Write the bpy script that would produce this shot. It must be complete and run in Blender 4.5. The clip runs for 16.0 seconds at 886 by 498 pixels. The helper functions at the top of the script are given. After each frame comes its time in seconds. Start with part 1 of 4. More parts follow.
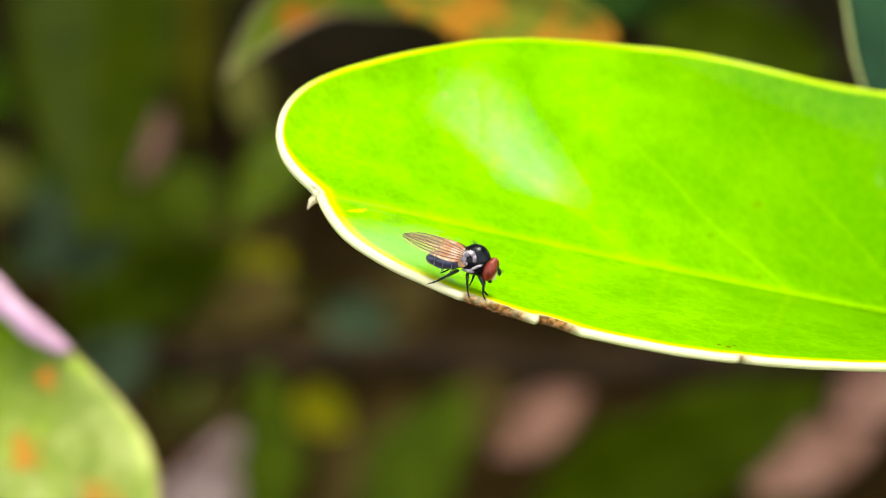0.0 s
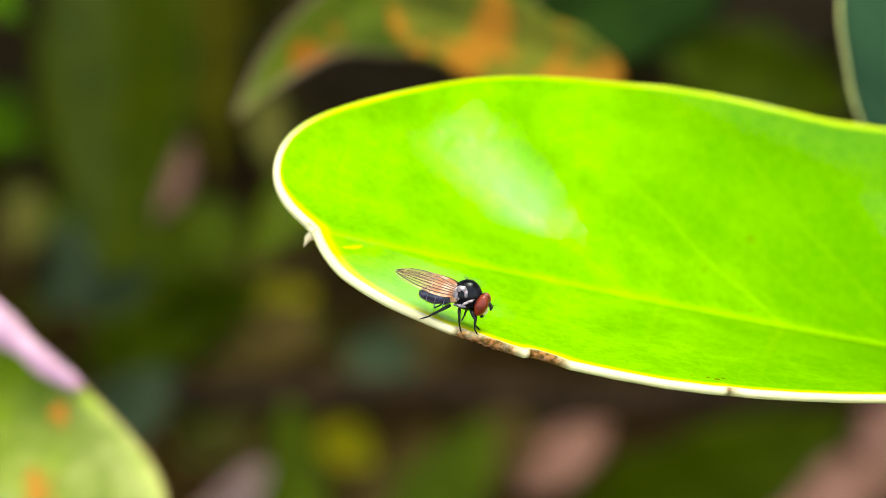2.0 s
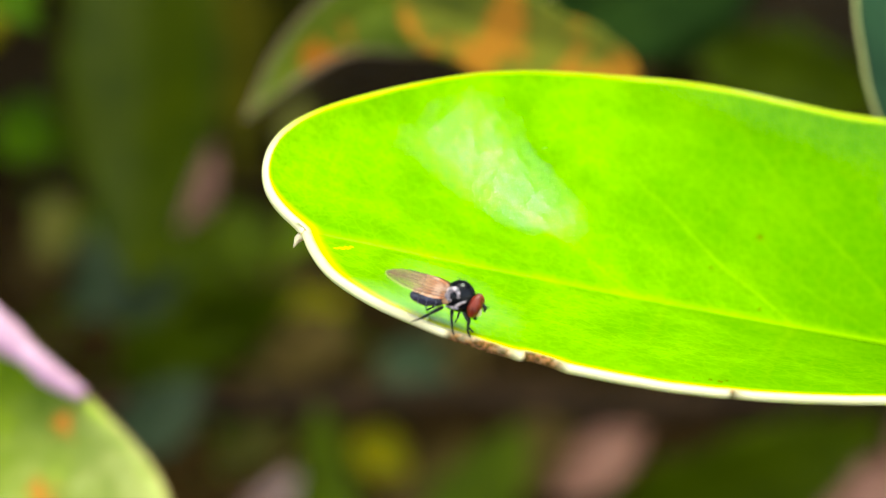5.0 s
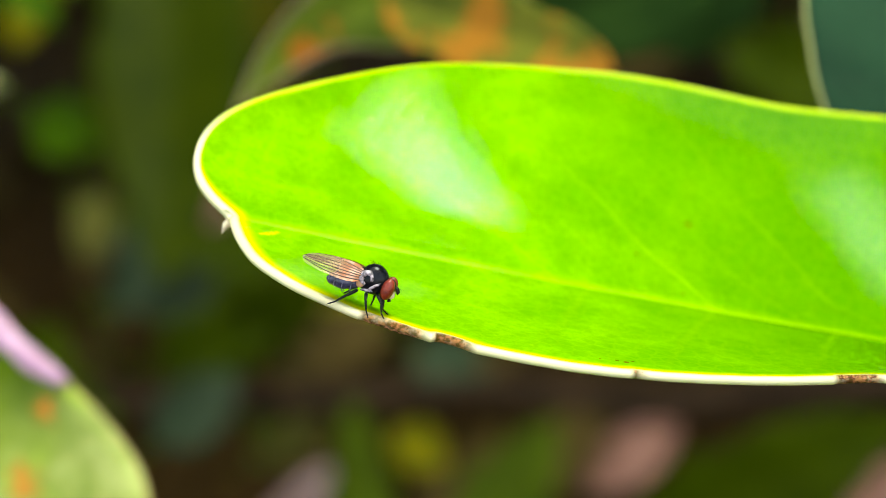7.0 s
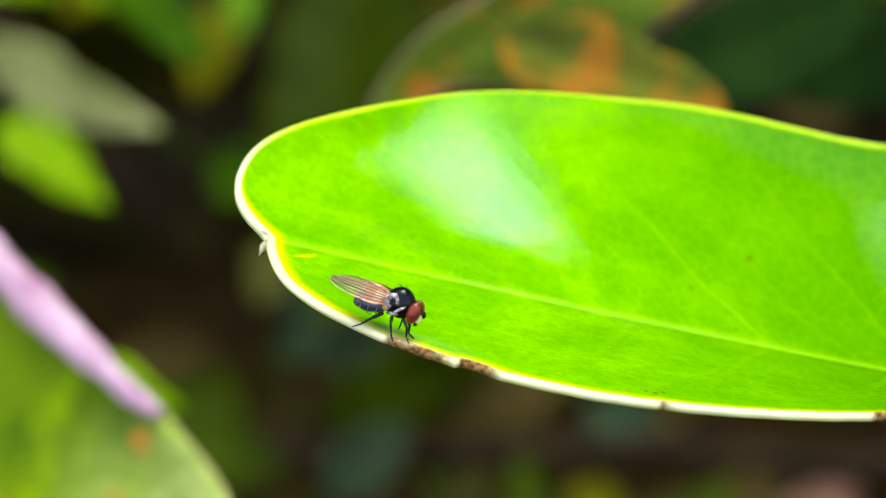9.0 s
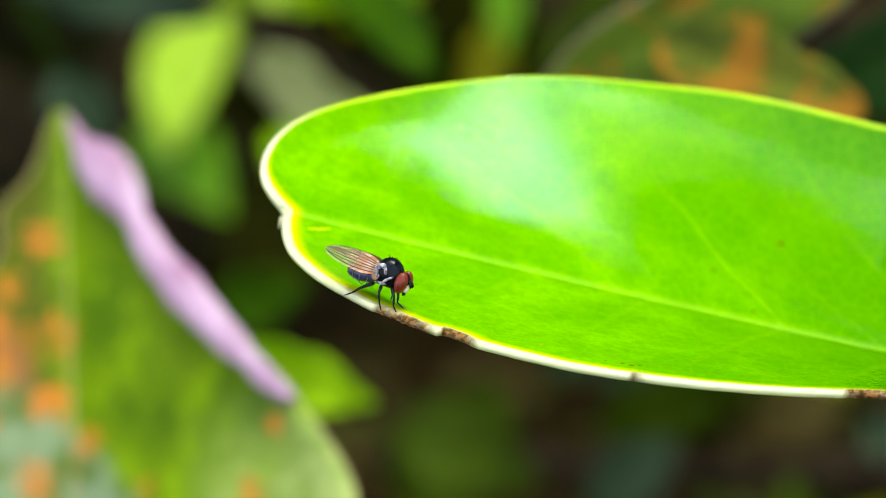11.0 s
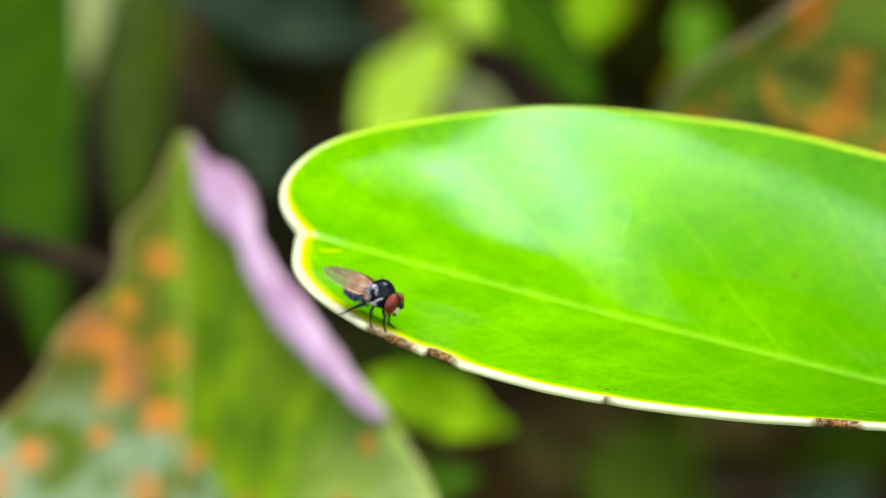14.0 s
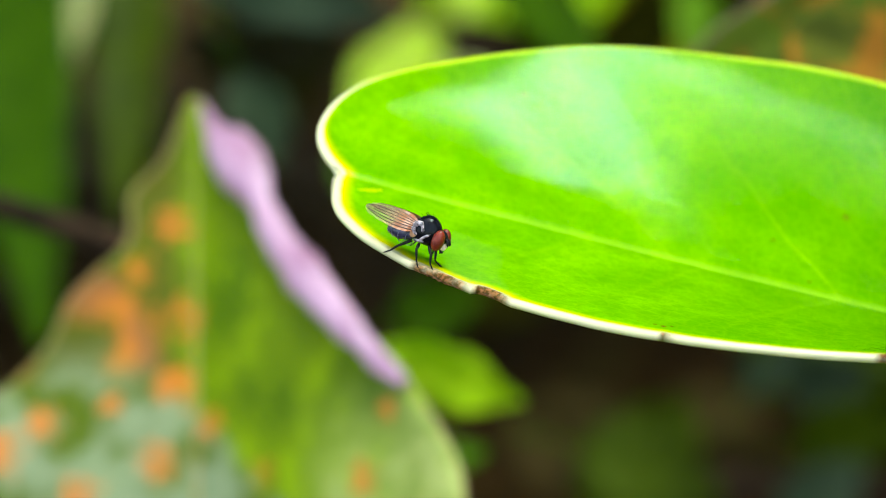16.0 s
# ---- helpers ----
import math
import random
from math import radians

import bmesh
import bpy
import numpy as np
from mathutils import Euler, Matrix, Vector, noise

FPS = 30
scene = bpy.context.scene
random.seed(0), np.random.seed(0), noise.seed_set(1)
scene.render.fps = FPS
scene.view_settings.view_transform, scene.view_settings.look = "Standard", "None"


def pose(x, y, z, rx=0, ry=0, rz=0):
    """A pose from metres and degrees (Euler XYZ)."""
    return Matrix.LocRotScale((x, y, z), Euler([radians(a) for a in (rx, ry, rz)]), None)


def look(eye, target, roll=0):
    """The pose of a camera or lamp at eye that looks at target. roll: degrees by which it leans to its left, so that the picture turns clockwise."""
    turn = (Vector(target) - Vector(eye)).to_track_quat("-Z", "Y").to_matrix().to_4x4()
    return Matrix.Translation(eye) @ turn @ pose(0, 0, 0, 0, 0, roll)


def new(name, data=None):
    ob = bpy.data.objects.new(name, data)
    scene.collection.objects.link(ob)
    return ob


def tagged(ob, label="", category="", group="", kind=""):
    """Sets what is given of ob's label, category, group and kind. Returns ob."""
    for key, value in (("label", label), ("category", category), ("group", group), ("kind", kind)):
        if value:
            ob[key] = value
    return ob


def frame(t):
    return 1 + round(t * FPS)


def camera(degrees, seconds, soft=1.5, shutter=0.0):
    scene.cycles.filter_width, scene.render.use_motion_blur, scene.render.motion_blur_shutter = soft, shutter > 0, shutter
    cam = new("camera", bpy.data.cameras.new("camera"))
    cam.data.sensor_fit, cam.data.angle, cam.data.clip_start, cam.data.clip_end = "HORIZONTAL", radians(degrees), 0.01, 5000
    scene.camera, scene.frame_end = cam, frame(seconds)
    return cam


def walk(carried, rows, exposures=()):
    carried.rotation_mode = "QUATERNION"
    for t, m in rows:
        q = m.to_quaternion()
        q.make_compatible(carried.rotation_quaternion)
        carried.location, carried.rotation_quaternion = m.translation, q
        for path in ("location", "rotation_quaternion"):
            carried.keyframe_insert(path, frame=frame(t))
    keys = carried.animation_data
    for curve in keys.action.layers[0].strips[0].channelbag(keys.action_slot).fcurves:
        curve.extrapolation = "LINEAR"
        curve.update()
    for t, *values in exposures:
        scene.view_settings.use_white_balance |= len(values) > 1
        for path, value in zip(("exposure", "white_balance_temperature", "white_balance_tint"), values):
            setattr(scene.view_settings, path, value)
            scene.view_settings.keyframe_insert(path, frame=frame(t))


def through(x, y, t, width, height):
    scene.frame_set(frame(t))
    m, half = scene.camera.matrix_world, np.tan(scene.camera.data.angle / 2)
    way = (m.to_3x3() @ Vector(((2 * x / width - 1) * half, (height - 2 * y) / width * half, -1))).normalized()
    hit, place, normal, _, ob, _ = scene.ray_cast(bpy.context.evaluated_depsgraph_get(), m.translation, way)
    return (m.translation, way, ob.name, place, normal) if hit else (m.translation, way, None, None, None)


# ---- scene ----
cam = camera(18, 16.0, soft=0.6)
cam.data.dof.use_dof = True
cam.data.dof.focus_distance = 0.1735
cam.data.dof.aperture_fstop = 31
walk(cam, [
    (0, pose(-0.01066, -0.15132, 0.57626, 64.143, -2.086, -2.579)),
    (0.5, pose(-0.00940, -0.14795, 0.57398, 64.275, -1.815, -2.482)),
    (1, pose(-0.00925, -0.14785, 0.57430, 64.317, -1.812, -2.305)),
    (1.5, pose(-0.00872, -0.15187, 0.57687, 64.762, -1.614, -2.236)),
    (2, pose(-0.00822, -0.15395, 0.57766, 64.826, -1.501, -2.081)),
    (2.5, pose(-0.00823, -0.15112, 0.57627, 64.817, -1.343, -2.052)),
    (3, pose(-0.00794, -0.14948, 0.57606, 64.849, -0.961, -1.899)),
    (3.2, pose(-0.00752, -0.15010, 0.57540, 65.050, -0.971, -1.875)),
    (5.3, pose(-0.00465, -0.14779, 0.57430, 64.967, -0.576, -1.383)),
    (5.5, pose(-0.00495, -0.14638, 0.57361, 64.974, -0.466, -1.432)),
    (6, pose(-0.00236, -0.14576, 0.57262, 64.969, -0.468, -1.188)),
    (6.5, pose(-0.00062, -0.15170, 0.57490, 64.970, -0.476, -0.883)),
    (7, pose(0.00510, -0.15435, 0.57628, 64.963, -0.011, -0.016)),
    (7.5, pose(0.00865, -0.15374, 0.57567, 65.534, 0.583, 1.370)),
    (8, pose(0.00996, -0.15270, 0.57516, 66.000, 0.787, 2.488)),
    (8.2, pose(0.01169, -0.15194, 0.57403, 65.935, 0.751, 2.703)),
    (10.3, pose(0.03547, -0.15300, 0.57219, 67.284, 2.191, 9.792)),
    (10.5, pose(0.03994, -0.15341, 0.57281, 67.271, 2.554, 10.447)),
    (11, pose(0.04183, -0.15453, 0.57055, 67.196, 2.927, 12.288)),
    (11.5, pose(0.04249, -0.15005, 0.56729, 67.174, 3.072, 14.069)),
    (12, pose(0.04616, -0.15236, 0.56794, 67.482, 3.175, 15.204)),
    (12.5, pose(0.05353, -0.15582, 0.56927, 67.729, 3.319, 15.952)),
    (13, pose(0.05606, -0.15520, 0.57055, 68.160, 3.482, 17.192)),
    (13.5, pose(0.05700, -0.15623, 0.57050, 68.181, 3.620, 17.676)),
    (14, pose(0.06090, -0.15504, 0.57111, 68.199, 3.898, 18.034)),
    (14.5, pose(0.05953, -0.15500, 0.57014, 68.228, 4.316, 18.268)),
    (15, pose(0.05863, -0.15355, 0.56850, 68.264, 4.513, 18.327)),
    (15.5, pose(0.05530, -0.15512, 0.56815, 68.421, 4.259, 18.952)),
    (16, pose(0.05487, -0.15298, 0.56529, 68.238, 3.905, 17.440)),
], exposures=[(0, 2.68, 9000, 4), (7.5, 2.56, 8300, 2), (10.5, 2.38, 7400, -3), (16, 2.34, 7400, -2)])

# ---------------------------------------------------------------- light
SUN_EL, SUN_AZ = 75.0, 52.0      # azimuth from +y towards +x
world = bpy.data.worlds.new("world")
scene.world = world
world.use_nodes = True
wn = world.node_tree
sky = wn.nodes.new("ShaderNodeTexSky")
sky.sky_type = 'NISHITA'
sky.sun_disc = False
sky.sun_elevation = radians(SUN_EL)
sky.sun_rotation = radians(SUN_AZ)
sky.dust_density = 2.0
sky.ozone_density = 0.3
wn.links.new(sky.outputs[0], wn.nodes["Background"].inputs[0])
wn.nodes["Background"].inputs[1].default_value = 0.15
sun_data = bpy.data.lights.new("sun", 'SUN')
sun_data.energy = 1.0
sun_data.angle = radians(24)
sun_data.color = (0.58, 0.92, 1.0)
sun = new("sun", sun_data)
az, el = radians(SUN_AZ), radians(SUN_EL)
sun_way = Vector((math.sin(az) * math.cos(el), math.cos(az) * math.cos(el), math.sin(el)))
sun.matrix_world = look(sun_way * 3 + Vector((0, 0, 0.5)), (0, 0, 0.5))

MM = 0.001
EYE_MID = Vector((0.02, -0.153, 0.573))


# ---------------------------------------------------------------- materials
class Nodes:
    """A small builder of node materials."""

    def __init__(self, name):
        self.mat = bpy.data.materials.new(name)
        self.mat.use_nodes = True
        self.tree = self.mat.node_tree
        self.bsdf = self.tree.nodes["Principled BSDF"]
        self.out = self.tree.nodes["Material Output"]

    def put(self, kind, **inputs):
        node = self.tree.nodes.new("ShaderNode" + kind)
        for key, value in inputs.items():
            self.feed(node.inputs[key.replace("_", " ")], value)
        return node

    def feed(self, socket, value):
        if hasattr(value, "is_output"):
            self.tree.links.new(value, socket)
        else:
            socket.default_value = value

    def attr(self, name):
        node = self.put("Attribute")
        node.attribute_name = name
        return node.outputs["Fac"]

    def noise(self, scale, detail=4.0, rough=0.55, vector=None, distortion=0.0):
        node = self.put("TexNoise", Scale=scale, Detail=detail, Roughness=rough, Distortion=distortion)
        if vector is None:
            vector = self.put("TexCoord").outputs["Object"]
        self.feed(node.inputs["Vector"], vector)
        return node.outputs["Fac"]

    def math(self, op, a, b=0.0, c=0.0):
        node = self.put("Math")
        node.operation = op
        for socket, value in zip(node.inputs, (a, b, c)):
            self.feed(socket, value)
        return node.outputs[0]

    def ramp(self, value, low, high, a=0.0, b=1.0):
        node = self.put("MapRange")
        node.interpolation_type = 'SMOOTHSTEP'
        for socket, v in zip(node.inputs, (value, low, high, a, b)):
            self.feed(socket, v)
        return node.outputs[0]

    def mix(self, fac, a, b):
        node = self.put("Mix")
        node.data_type = 'RGBA'
        self.feed(node.inputs["Factor"], fac)
        for socket, v in ((node.inputs[6], a), (node.inputs[7], b)):
            self.feed(socket, (*v, 1.0) if isinstance(v, tuple) else v)
        return node.outputs[2]

    def fleck(self, u, v, at, off, size, uneven=0.4):
        """A mask, one inside a ragged round stain at (at, off) mm of the blade."""
        du, dv = self.math('SUBTRACT', u, at), self.math('SUBTRACT', v, off)
        far = self.math('SQRT', self.math('ADD', self.math('MULTIPLY', du, du), self.math('MULTIPLY', dv, dv)))
        far = self.math('DIVIDE', far, size)
        far = self.math('ADD', far, self.math('MULTIPLY', self.math('SUBTRACT', self.noise(1.5 / (size * MM), 4, 0.6), 0.5), 2.0 * uneven))
        return self.ramp(far, 0.75, 1.15, 1.0, 0.0)

    def bump(self, height, strength, distance):
        node = self.put("Bump", Strength=strength, Distance=distance, Height=height)
        self.feed(self.bsdf.inputs["Normal"], node.outputs[0])
        return node.outputs[0]

    def finish(self, colour, rough=0.5, metal=0.0, spec=0.5, coat=0.0):
        self.feed(self.bsdf.inputs["Base Color"], (*colour, 1.0) if isinstance(colour, tuple) else colour)
        self.feed(self.bsdf.inputs["Roughness"], rough)
        self.feed(self.bsdf.inputs["Metallic"], metal)
        self.feed(self.bsdf.inputs["Specular IOR Level"], spec)
        self.feed(self.bsdf.inputs["Coat Weight"], coat)
        return self.mat

    def see_through(self, colour, share):
        """Adds light that passes through a thin blade."""
        thin = self.put("BsdfTranslucent", Color=(*colour, 1.0) if isinstance(colour, tuple) else colour)
        both = self.put("MixShader", Fac=share)
        self.feed(both.inputs[1], self.bsdf.outputs[0])
        self.feed(both.inputs[2], thin.outputs[0])
        self.feed(self.out.inputs["Surface"], both.outputs[0])


def fresh_leaf_material():
    n = Nodes("fresh_leaf")
    along, across, rim = n.attr("along"), n.attr("across"), n.attr("rim")
    far = n.math('ABSOLUTE', across)
    wob = n.math('MULTIPLY', n.math('SUBTRACT', n.noise(140, 3), 0.5), 5.0)
    # side veins lean towards the tip on the way out; each half has its own few strong ones and fainter ones between
    far_q = n.math('ADD', n.math('ADD', along, n.math('MULTIPLY', across, 0.75)), n.math('MULTIPLY', wob, 0.35))
    near_q = n.math('ADD', n.math('SUBTRACT', along, n.math('MULTIPLY', across, 0.52)), n.math('MULTIPLY', wob, 0.35))
    upper = n.ramp(across, -0.3, 0.3)
    vein = 0.0
    for q, side, lanes in ((far_q, upper, ((10.5, 0.30), (17.0, 0.25), (22.8, 0.75), (29.2, 0.30), (34.9, 1.0), (42.0, 0.35), (49.8, 0.85), (57.0, 0.4), (66.0, 0.8))),
                           (near_q, n.math('SUBTRACT', 1.0, upper), ((9.0, 0.25), (16.9, 0.60), (25.6, 0.65), (34.4, 0.75), (44.0, 0.6), (55.0, 0.6)))):
        for lane, weight in lanes:
            line = n.ramp(n.math('ABSOLUTE', n.math('SUBTRACT', q, lane)), 0.04, 0.50, weight, 0.0)
            vein = n.math('MAXIMUM', vein, n.math('MULTIPLY', line, side))
    vein = n.math('MULTIPLY', vein, n.ramp(far, 2.0, 18.0, 1.0, 0.35))
    net = n.put("TexVoronoi", Scale=900.0, Vector=n.put("TexCoord").outputs["Object"])
    net.feature = 'DISTANCE_TO_EDGE'
    mesh_lines = n.ramp(net.outputs["Distance"], 0.0, 0.12, 1.0, 0.0)
    blotch = n.noise(160, 5, 0.6)
    grain = n.noise(2200, 4, 0.65)
    base = n.mix(n.ramp(blotch, 0.36, 0.66), (0.115, 0.350, 0.0008), (0.215, 0.490, 0.0008))
    base = n.mix(n.ramp(n.noise(520, 4, 0.7), 0.42, 0.66, 0.0, 0.45), base, (0.080, 0.285, 0.0008))
    base = n.mix(n.ramp(grain, 0.42, 0.66, 0.0, 0.40), base, (0.085, 0.290, 0.0008))
    # young end yellower; the dimmer light towards the base is put into the colour
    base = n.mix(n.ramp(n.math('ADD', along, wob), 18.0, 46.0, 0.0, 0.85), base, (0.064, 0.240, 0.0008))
    base = n.mix(n.math('MULTIPLY', mesh_lines, 0.16), base, (0.30, 0.53, 0.015))
    base = n.mix(n.math('MULTIPLY', vein, 0.24), base, (0.36, 0.60, 0.02))
    midrib = n.math('ADD', n.ramp(far, 0.10, 0.95, 0.30, 0.0), n.ramp(far, 0.05, 0.38, 0.16, 0.0))
    base = n.mix(midrib, base, (0.39, 0.61, 0.03))
    # a yellow band and a cream rim along the margin, narrower and greener on the far half
    edge = n.math('ADD', rim, n.math('MULTIPLY', n.math('SUBTRACT', n.noise(420, 3), 0.5), 0.22))
    edge = n.math('MULTIPLY', edge, n.ramp(across, 2.0, 10.0, 0.80, 4.2))
    base = n.mix(n.ramp(edge, 0.25, 1.15, 0.95, 0.0), base, n.mix(n.ramp(across, 3.0, 11.0), (0.78, 0.63, 0.004), (0.46, 0.62, 0.004)))
    base = n.mix(n.ramp(edge, 0.16, 0.44, 1.0, 0.0), base, n.mix(n.ramp(across, 6.0, 13.0), (0.82, 0.69, 0.42), (0.56, 0.68, 0.03)))
    burnt = n.math('MULTIPLY', n.attr("scorch"), n.ramp(n.noise(900, 4, 0.7), 0.30, 0.55, 0.6, 1.0))
    base = n.mix(burnt, base, n.mix(n.ramp(n.noise(2600, 3), 0.42, 0.6), (0.090, 0.026, 0.008), (0.42, 0.17, 0.060)))
    rusty = n.ramp(n.noise(300, 2), 0.765, 0.80)
    base = n.mix(n.math('MULTIPLY', rusty, 0.5), base, (0.30, 0.22, 0.03))
    # single flecks: brown specks and a yellow bruise by the tip
    for at, off, size, hue in ((29.7, 4.9, 0.13, (0.10, 0.045, 0.012)), (32.4, 1.2, 0.11, (0.12, 0.05, 0.012)), (3.6, 6.9, 0.08, (0.16, 0.09, 0.02)),
                               (34.7, 10.1, 0.20, (0.16, 0.10, 0.012)), (22.2, -17.4, 0.14, (0.10, 0.03, 0.01)), (22.7, -17.7, 0.20, (0.16, 0.05, 0.01)), (23.2, -17.4, 0.12, (0.10, 0.03, 0.01)), (21.2, -17.2, 0.08, (0.16, 0.05, 0.01)),
                               (2.1, -1.9, 0.18, (0.55, 0.55, 0.008)), (2.4, -1.7, 0.26, (0.55, 0.55, 0.008)), (2.7, -1.5, 0.26, (0.55, 0.55, 0.008)), (3.0, -1.2, 0.20, (0.50, 0.55, 0.008))):
        base = n.mix(n.fleck(along, across, at, off, size, 0.5), base, hue)
    ripple = n.math('ADD', n.math('MULTIPLY', n.noise(1000, 4, 0.6), 1.25), n.math('MULTIPLY', grain, 0.55))
    tight = n.ramp(across, -1.0, 3.0, 0.15, 1.0)     # the near half is smoother
    n.bump(n.math('MULTIPLY', n.math('SUBTRACT', ripple, n.math('MULTIPLY', vein, 0.10)), tight), 0.25, 0.0003)
    mat = n.finish(base, n.math('ADD', n.math('MULTIPLY', burnt, 0.6), n.math('ADD', 0.06, n.math('MULTIPLY', blotch, 0.05))),
                   spec=n.math('SUBTRACT', 0.17, n.math('MULTIPLY', burnt, 0.14)))
    n.see_through(n.mix(0.5, base, (0.20, 0.55, 0.002)), 0.32)
    return mat


def leaf_material(name, dark, light, spot=None, spots=0.6, rough=0.45, rim=None, through=0.25, size=90.0, grey=None, spec=0.05, rim_w=0.8, lopsided=False, pale=None):
    """A leaf with blotches, veins and, if given, rusty spots."""
    n = Nodes(name)
    far, along = n.math('ABSOLUTE', n.attr("across")), n.attr("along")
    blotch, grain = n.noise(size, 4, 0.6), n.noise(900, 4, 0.65)
    base = n.mix(n.ramp(blotch, 0.34, 0.66), dark, light)
    half = n.ramp(n.attr("across"), -1.0, 5.0) if lopsided else 1.0
    if grey and not pale:
        base = n.mix(n.math('MULTIPLY', n.ramp(n.noise(45, 3), 0.40, 0.58, 0.0, 0.75), half), base, grey)
    base = n.mix(n.math('MULTIPLY', grain, 0.3), base, tuple(0.6 * c for c in dark))
    q = n.math('ADD', along, far)
    lane = n.math('ABSOLUTE', n.math('SUBTRACT', n.math('FRACT', n.math('DIVIDE', q, 8.0)), 0.5))
    lines = n.math('MAXIMUM', n.ramp(lane, 0.0, 0.06, 0.35, 0.0), n.ramp(far, 0.15, 0.8, 0.8, 0.0))
    base = n.mix(n.math('MULTIPLY', lines, 0.5), base, tuple(min(1.0, 1.4 * c) for c in light))
    if pale:
        side = n.attr("across")
        torn = n.math('MULTIPLY', n.math('SUBTRACT', n.noise(110, 4), 0.5), 9.0)
        base = n.mix(n.ramp(n.noise(190, 5, 0.65), 0.50, 0.66, 0.0, 0.6), base, tuple(1.5 * c for c in light))
        brown = n.math('MULTIPLY', n.ramp(side, -1.0, 4.0), n.ramp(n.noise(130, 4), 0.30, 0.50, 0.35, 0.9))
        base = n.mix(brown, base, (0.085, 0.075, 0.005))
        # grey sheen painted on one half below the arc, paler by the other margin
        grey_sheen = n.math('MULTIPLY', n.ramp(n.math('ADD', n.math('SUBTRACT', side, along), torn), -44.0, -40.0), n.ramp(n.math('ADD', along, torn), 42.0, 52.0, 0.9, 0.0))
        base = n.mix(grey_sheen, base, n.mix(n.ramp(n.noise(150, 4), 0.4, 0.62), grey, tuple(0.4 * c for c in light)))
        zone = n.math('MULTIPLY', n.ramp(n.math('ADD', side, torn), -25.0, -13.0, 1.0, 0.0), n.ramp(n.math('ADD', along, torn), 29.0, 43.0, 0.85, 0.0))
        base = n.mix(n.math('MULTIPLY', zone, n.ramp(n.noise(240, 5, 0.65), 0.30, 0.62, 1.0, 0.35)), base, pale)
        # the rusty arc and the single rust spots
        du, dv = n.math('SUBTRACT', along, 48.0), n.math('SUBTRACT', side, 13.5)
        ring = n.math('SQRT', n.math('ADD', n.math('MULTIPLY', du, du), n.math('MULTIPLY', dv, dv)))
        ring = n.math('ABSOLUTE', n.math('ADD', n.math('SUBTRACT', ring, 7.4), n.math('MULTIPLY', n.math('SUBTRACT', n.noise(240, 4, 0.65), 0.5), 9.0)))
        arc = n.math('MULTIPLY', n.ramp(ring, 1.2, 4.0, 0.80, 0.0), n.ramp(along, 45.0, 49.0))
        base = n.mix(arc, base, n.mix(n.ramp(n.noise(260, 4), 0.40, 0.60), spot, tuple(0.5 * c + 0.03 for c in spot)))
        for at, off, size in ((63.2, 2.6, 1.6), (58.0, 6.0, 1.2), (52.0, 1.6, 1.9), (44.8, 1.9, 1.7), (40.2, -2.2, 1.3), (36.8, 3.9, 1.6),
                              (33.3, -10.1, 1.2), (41.4, 16.0, 1.4), (43.0, 9.0, 1.0), (38.0, 21.0, 2.2), (30.0, -24.0, 1.4), (36.5, -27.5, 1.0),
                              (24.0, -31.0, 1.6), (27.0, -12.0, 1.3), (33.0, 12.0, 1.8)):
            base = n.mix(n.math('MULTIPLY', n.fleck(along, side, at, off, 1.25 * size, 1.7), n.ramp(n.noise(380, 4, 0.65), 0.36, 0.54, 0.15, 0.85)), base, spot)
    if spot:
        field = n.noise(size * 1.6, 4, 0.62, distortion=0.4)
        if lopsided:
            field = n.math('ADD', field, n.math('MULTIPLY', half, 0.09))
        big = n.ramp(field, spots, spots + 0.07)
        base = n.mix(n.math('MULTIPLY', big, 0.9), base, spot)
    if rim:
        base = n.mix(n.ramp(n.attr("rim"), 0.25 * rim_w, rim_w, 1.0, 0.0), base, rim)
    n.bump(n.math('ADD', blotch, n.math('MULTIPLY', grain, 0.4)), 0.4, 0.0006)
    mat = n.finish(base, rough, spec=spec)
    if through:
        n.see_through(base, through)
    return mat


def plain_material(name, a, b, scale, rough, metal=0.0, spec=0.5, bump=0.3, depth=0.0001, coat=0.0):
    n = Nodes(name)
    f = n.noise(scale, 5, 0.6)
    n.bump(n.noise(scale * 3, 4, 0.65), bump, depth)
    return n.finish(n.mix(n.ramp(f, 0.35, 0.65), a, b), rough, metal, spec, coat)


def wing_material():
    """A clear, smoky, slightly amber membrane."""
    n = Nodes("wing_membrane")
    base = n.attr("along")
    streak = n.ramp(n.noise(1700, 3), 0.42, 0.60)
    amber = n.mix(n.ramp(base, 0.8, 3.0, 1.0, 0.0), (0.55, 0.36, 0.24), n.mix(streak, (0.50, 0.17, 0.075), (0.70, 0.38, 0.26)))
    n.bump(n.noise(2500, 3), 0.3, 0.00005)
    n.finish(amber, 0.35, spec=0.3)
    clear = n.put("BsdfTransparent", Color=(0.95, 0.88, 0.72, 1.0))
    both = n.put("MixShader", Fac=n.ramp(base, 0.6, 3.0, 0.70, 0.16))
    n.feed(both.inputs[1], clear.outputs[0])
    n.feed(both.inputs[2], n.bsdf.outputs[0])
    n.feed(n.out.inputs["Surface"], both.outputs[0])
    return n.mat


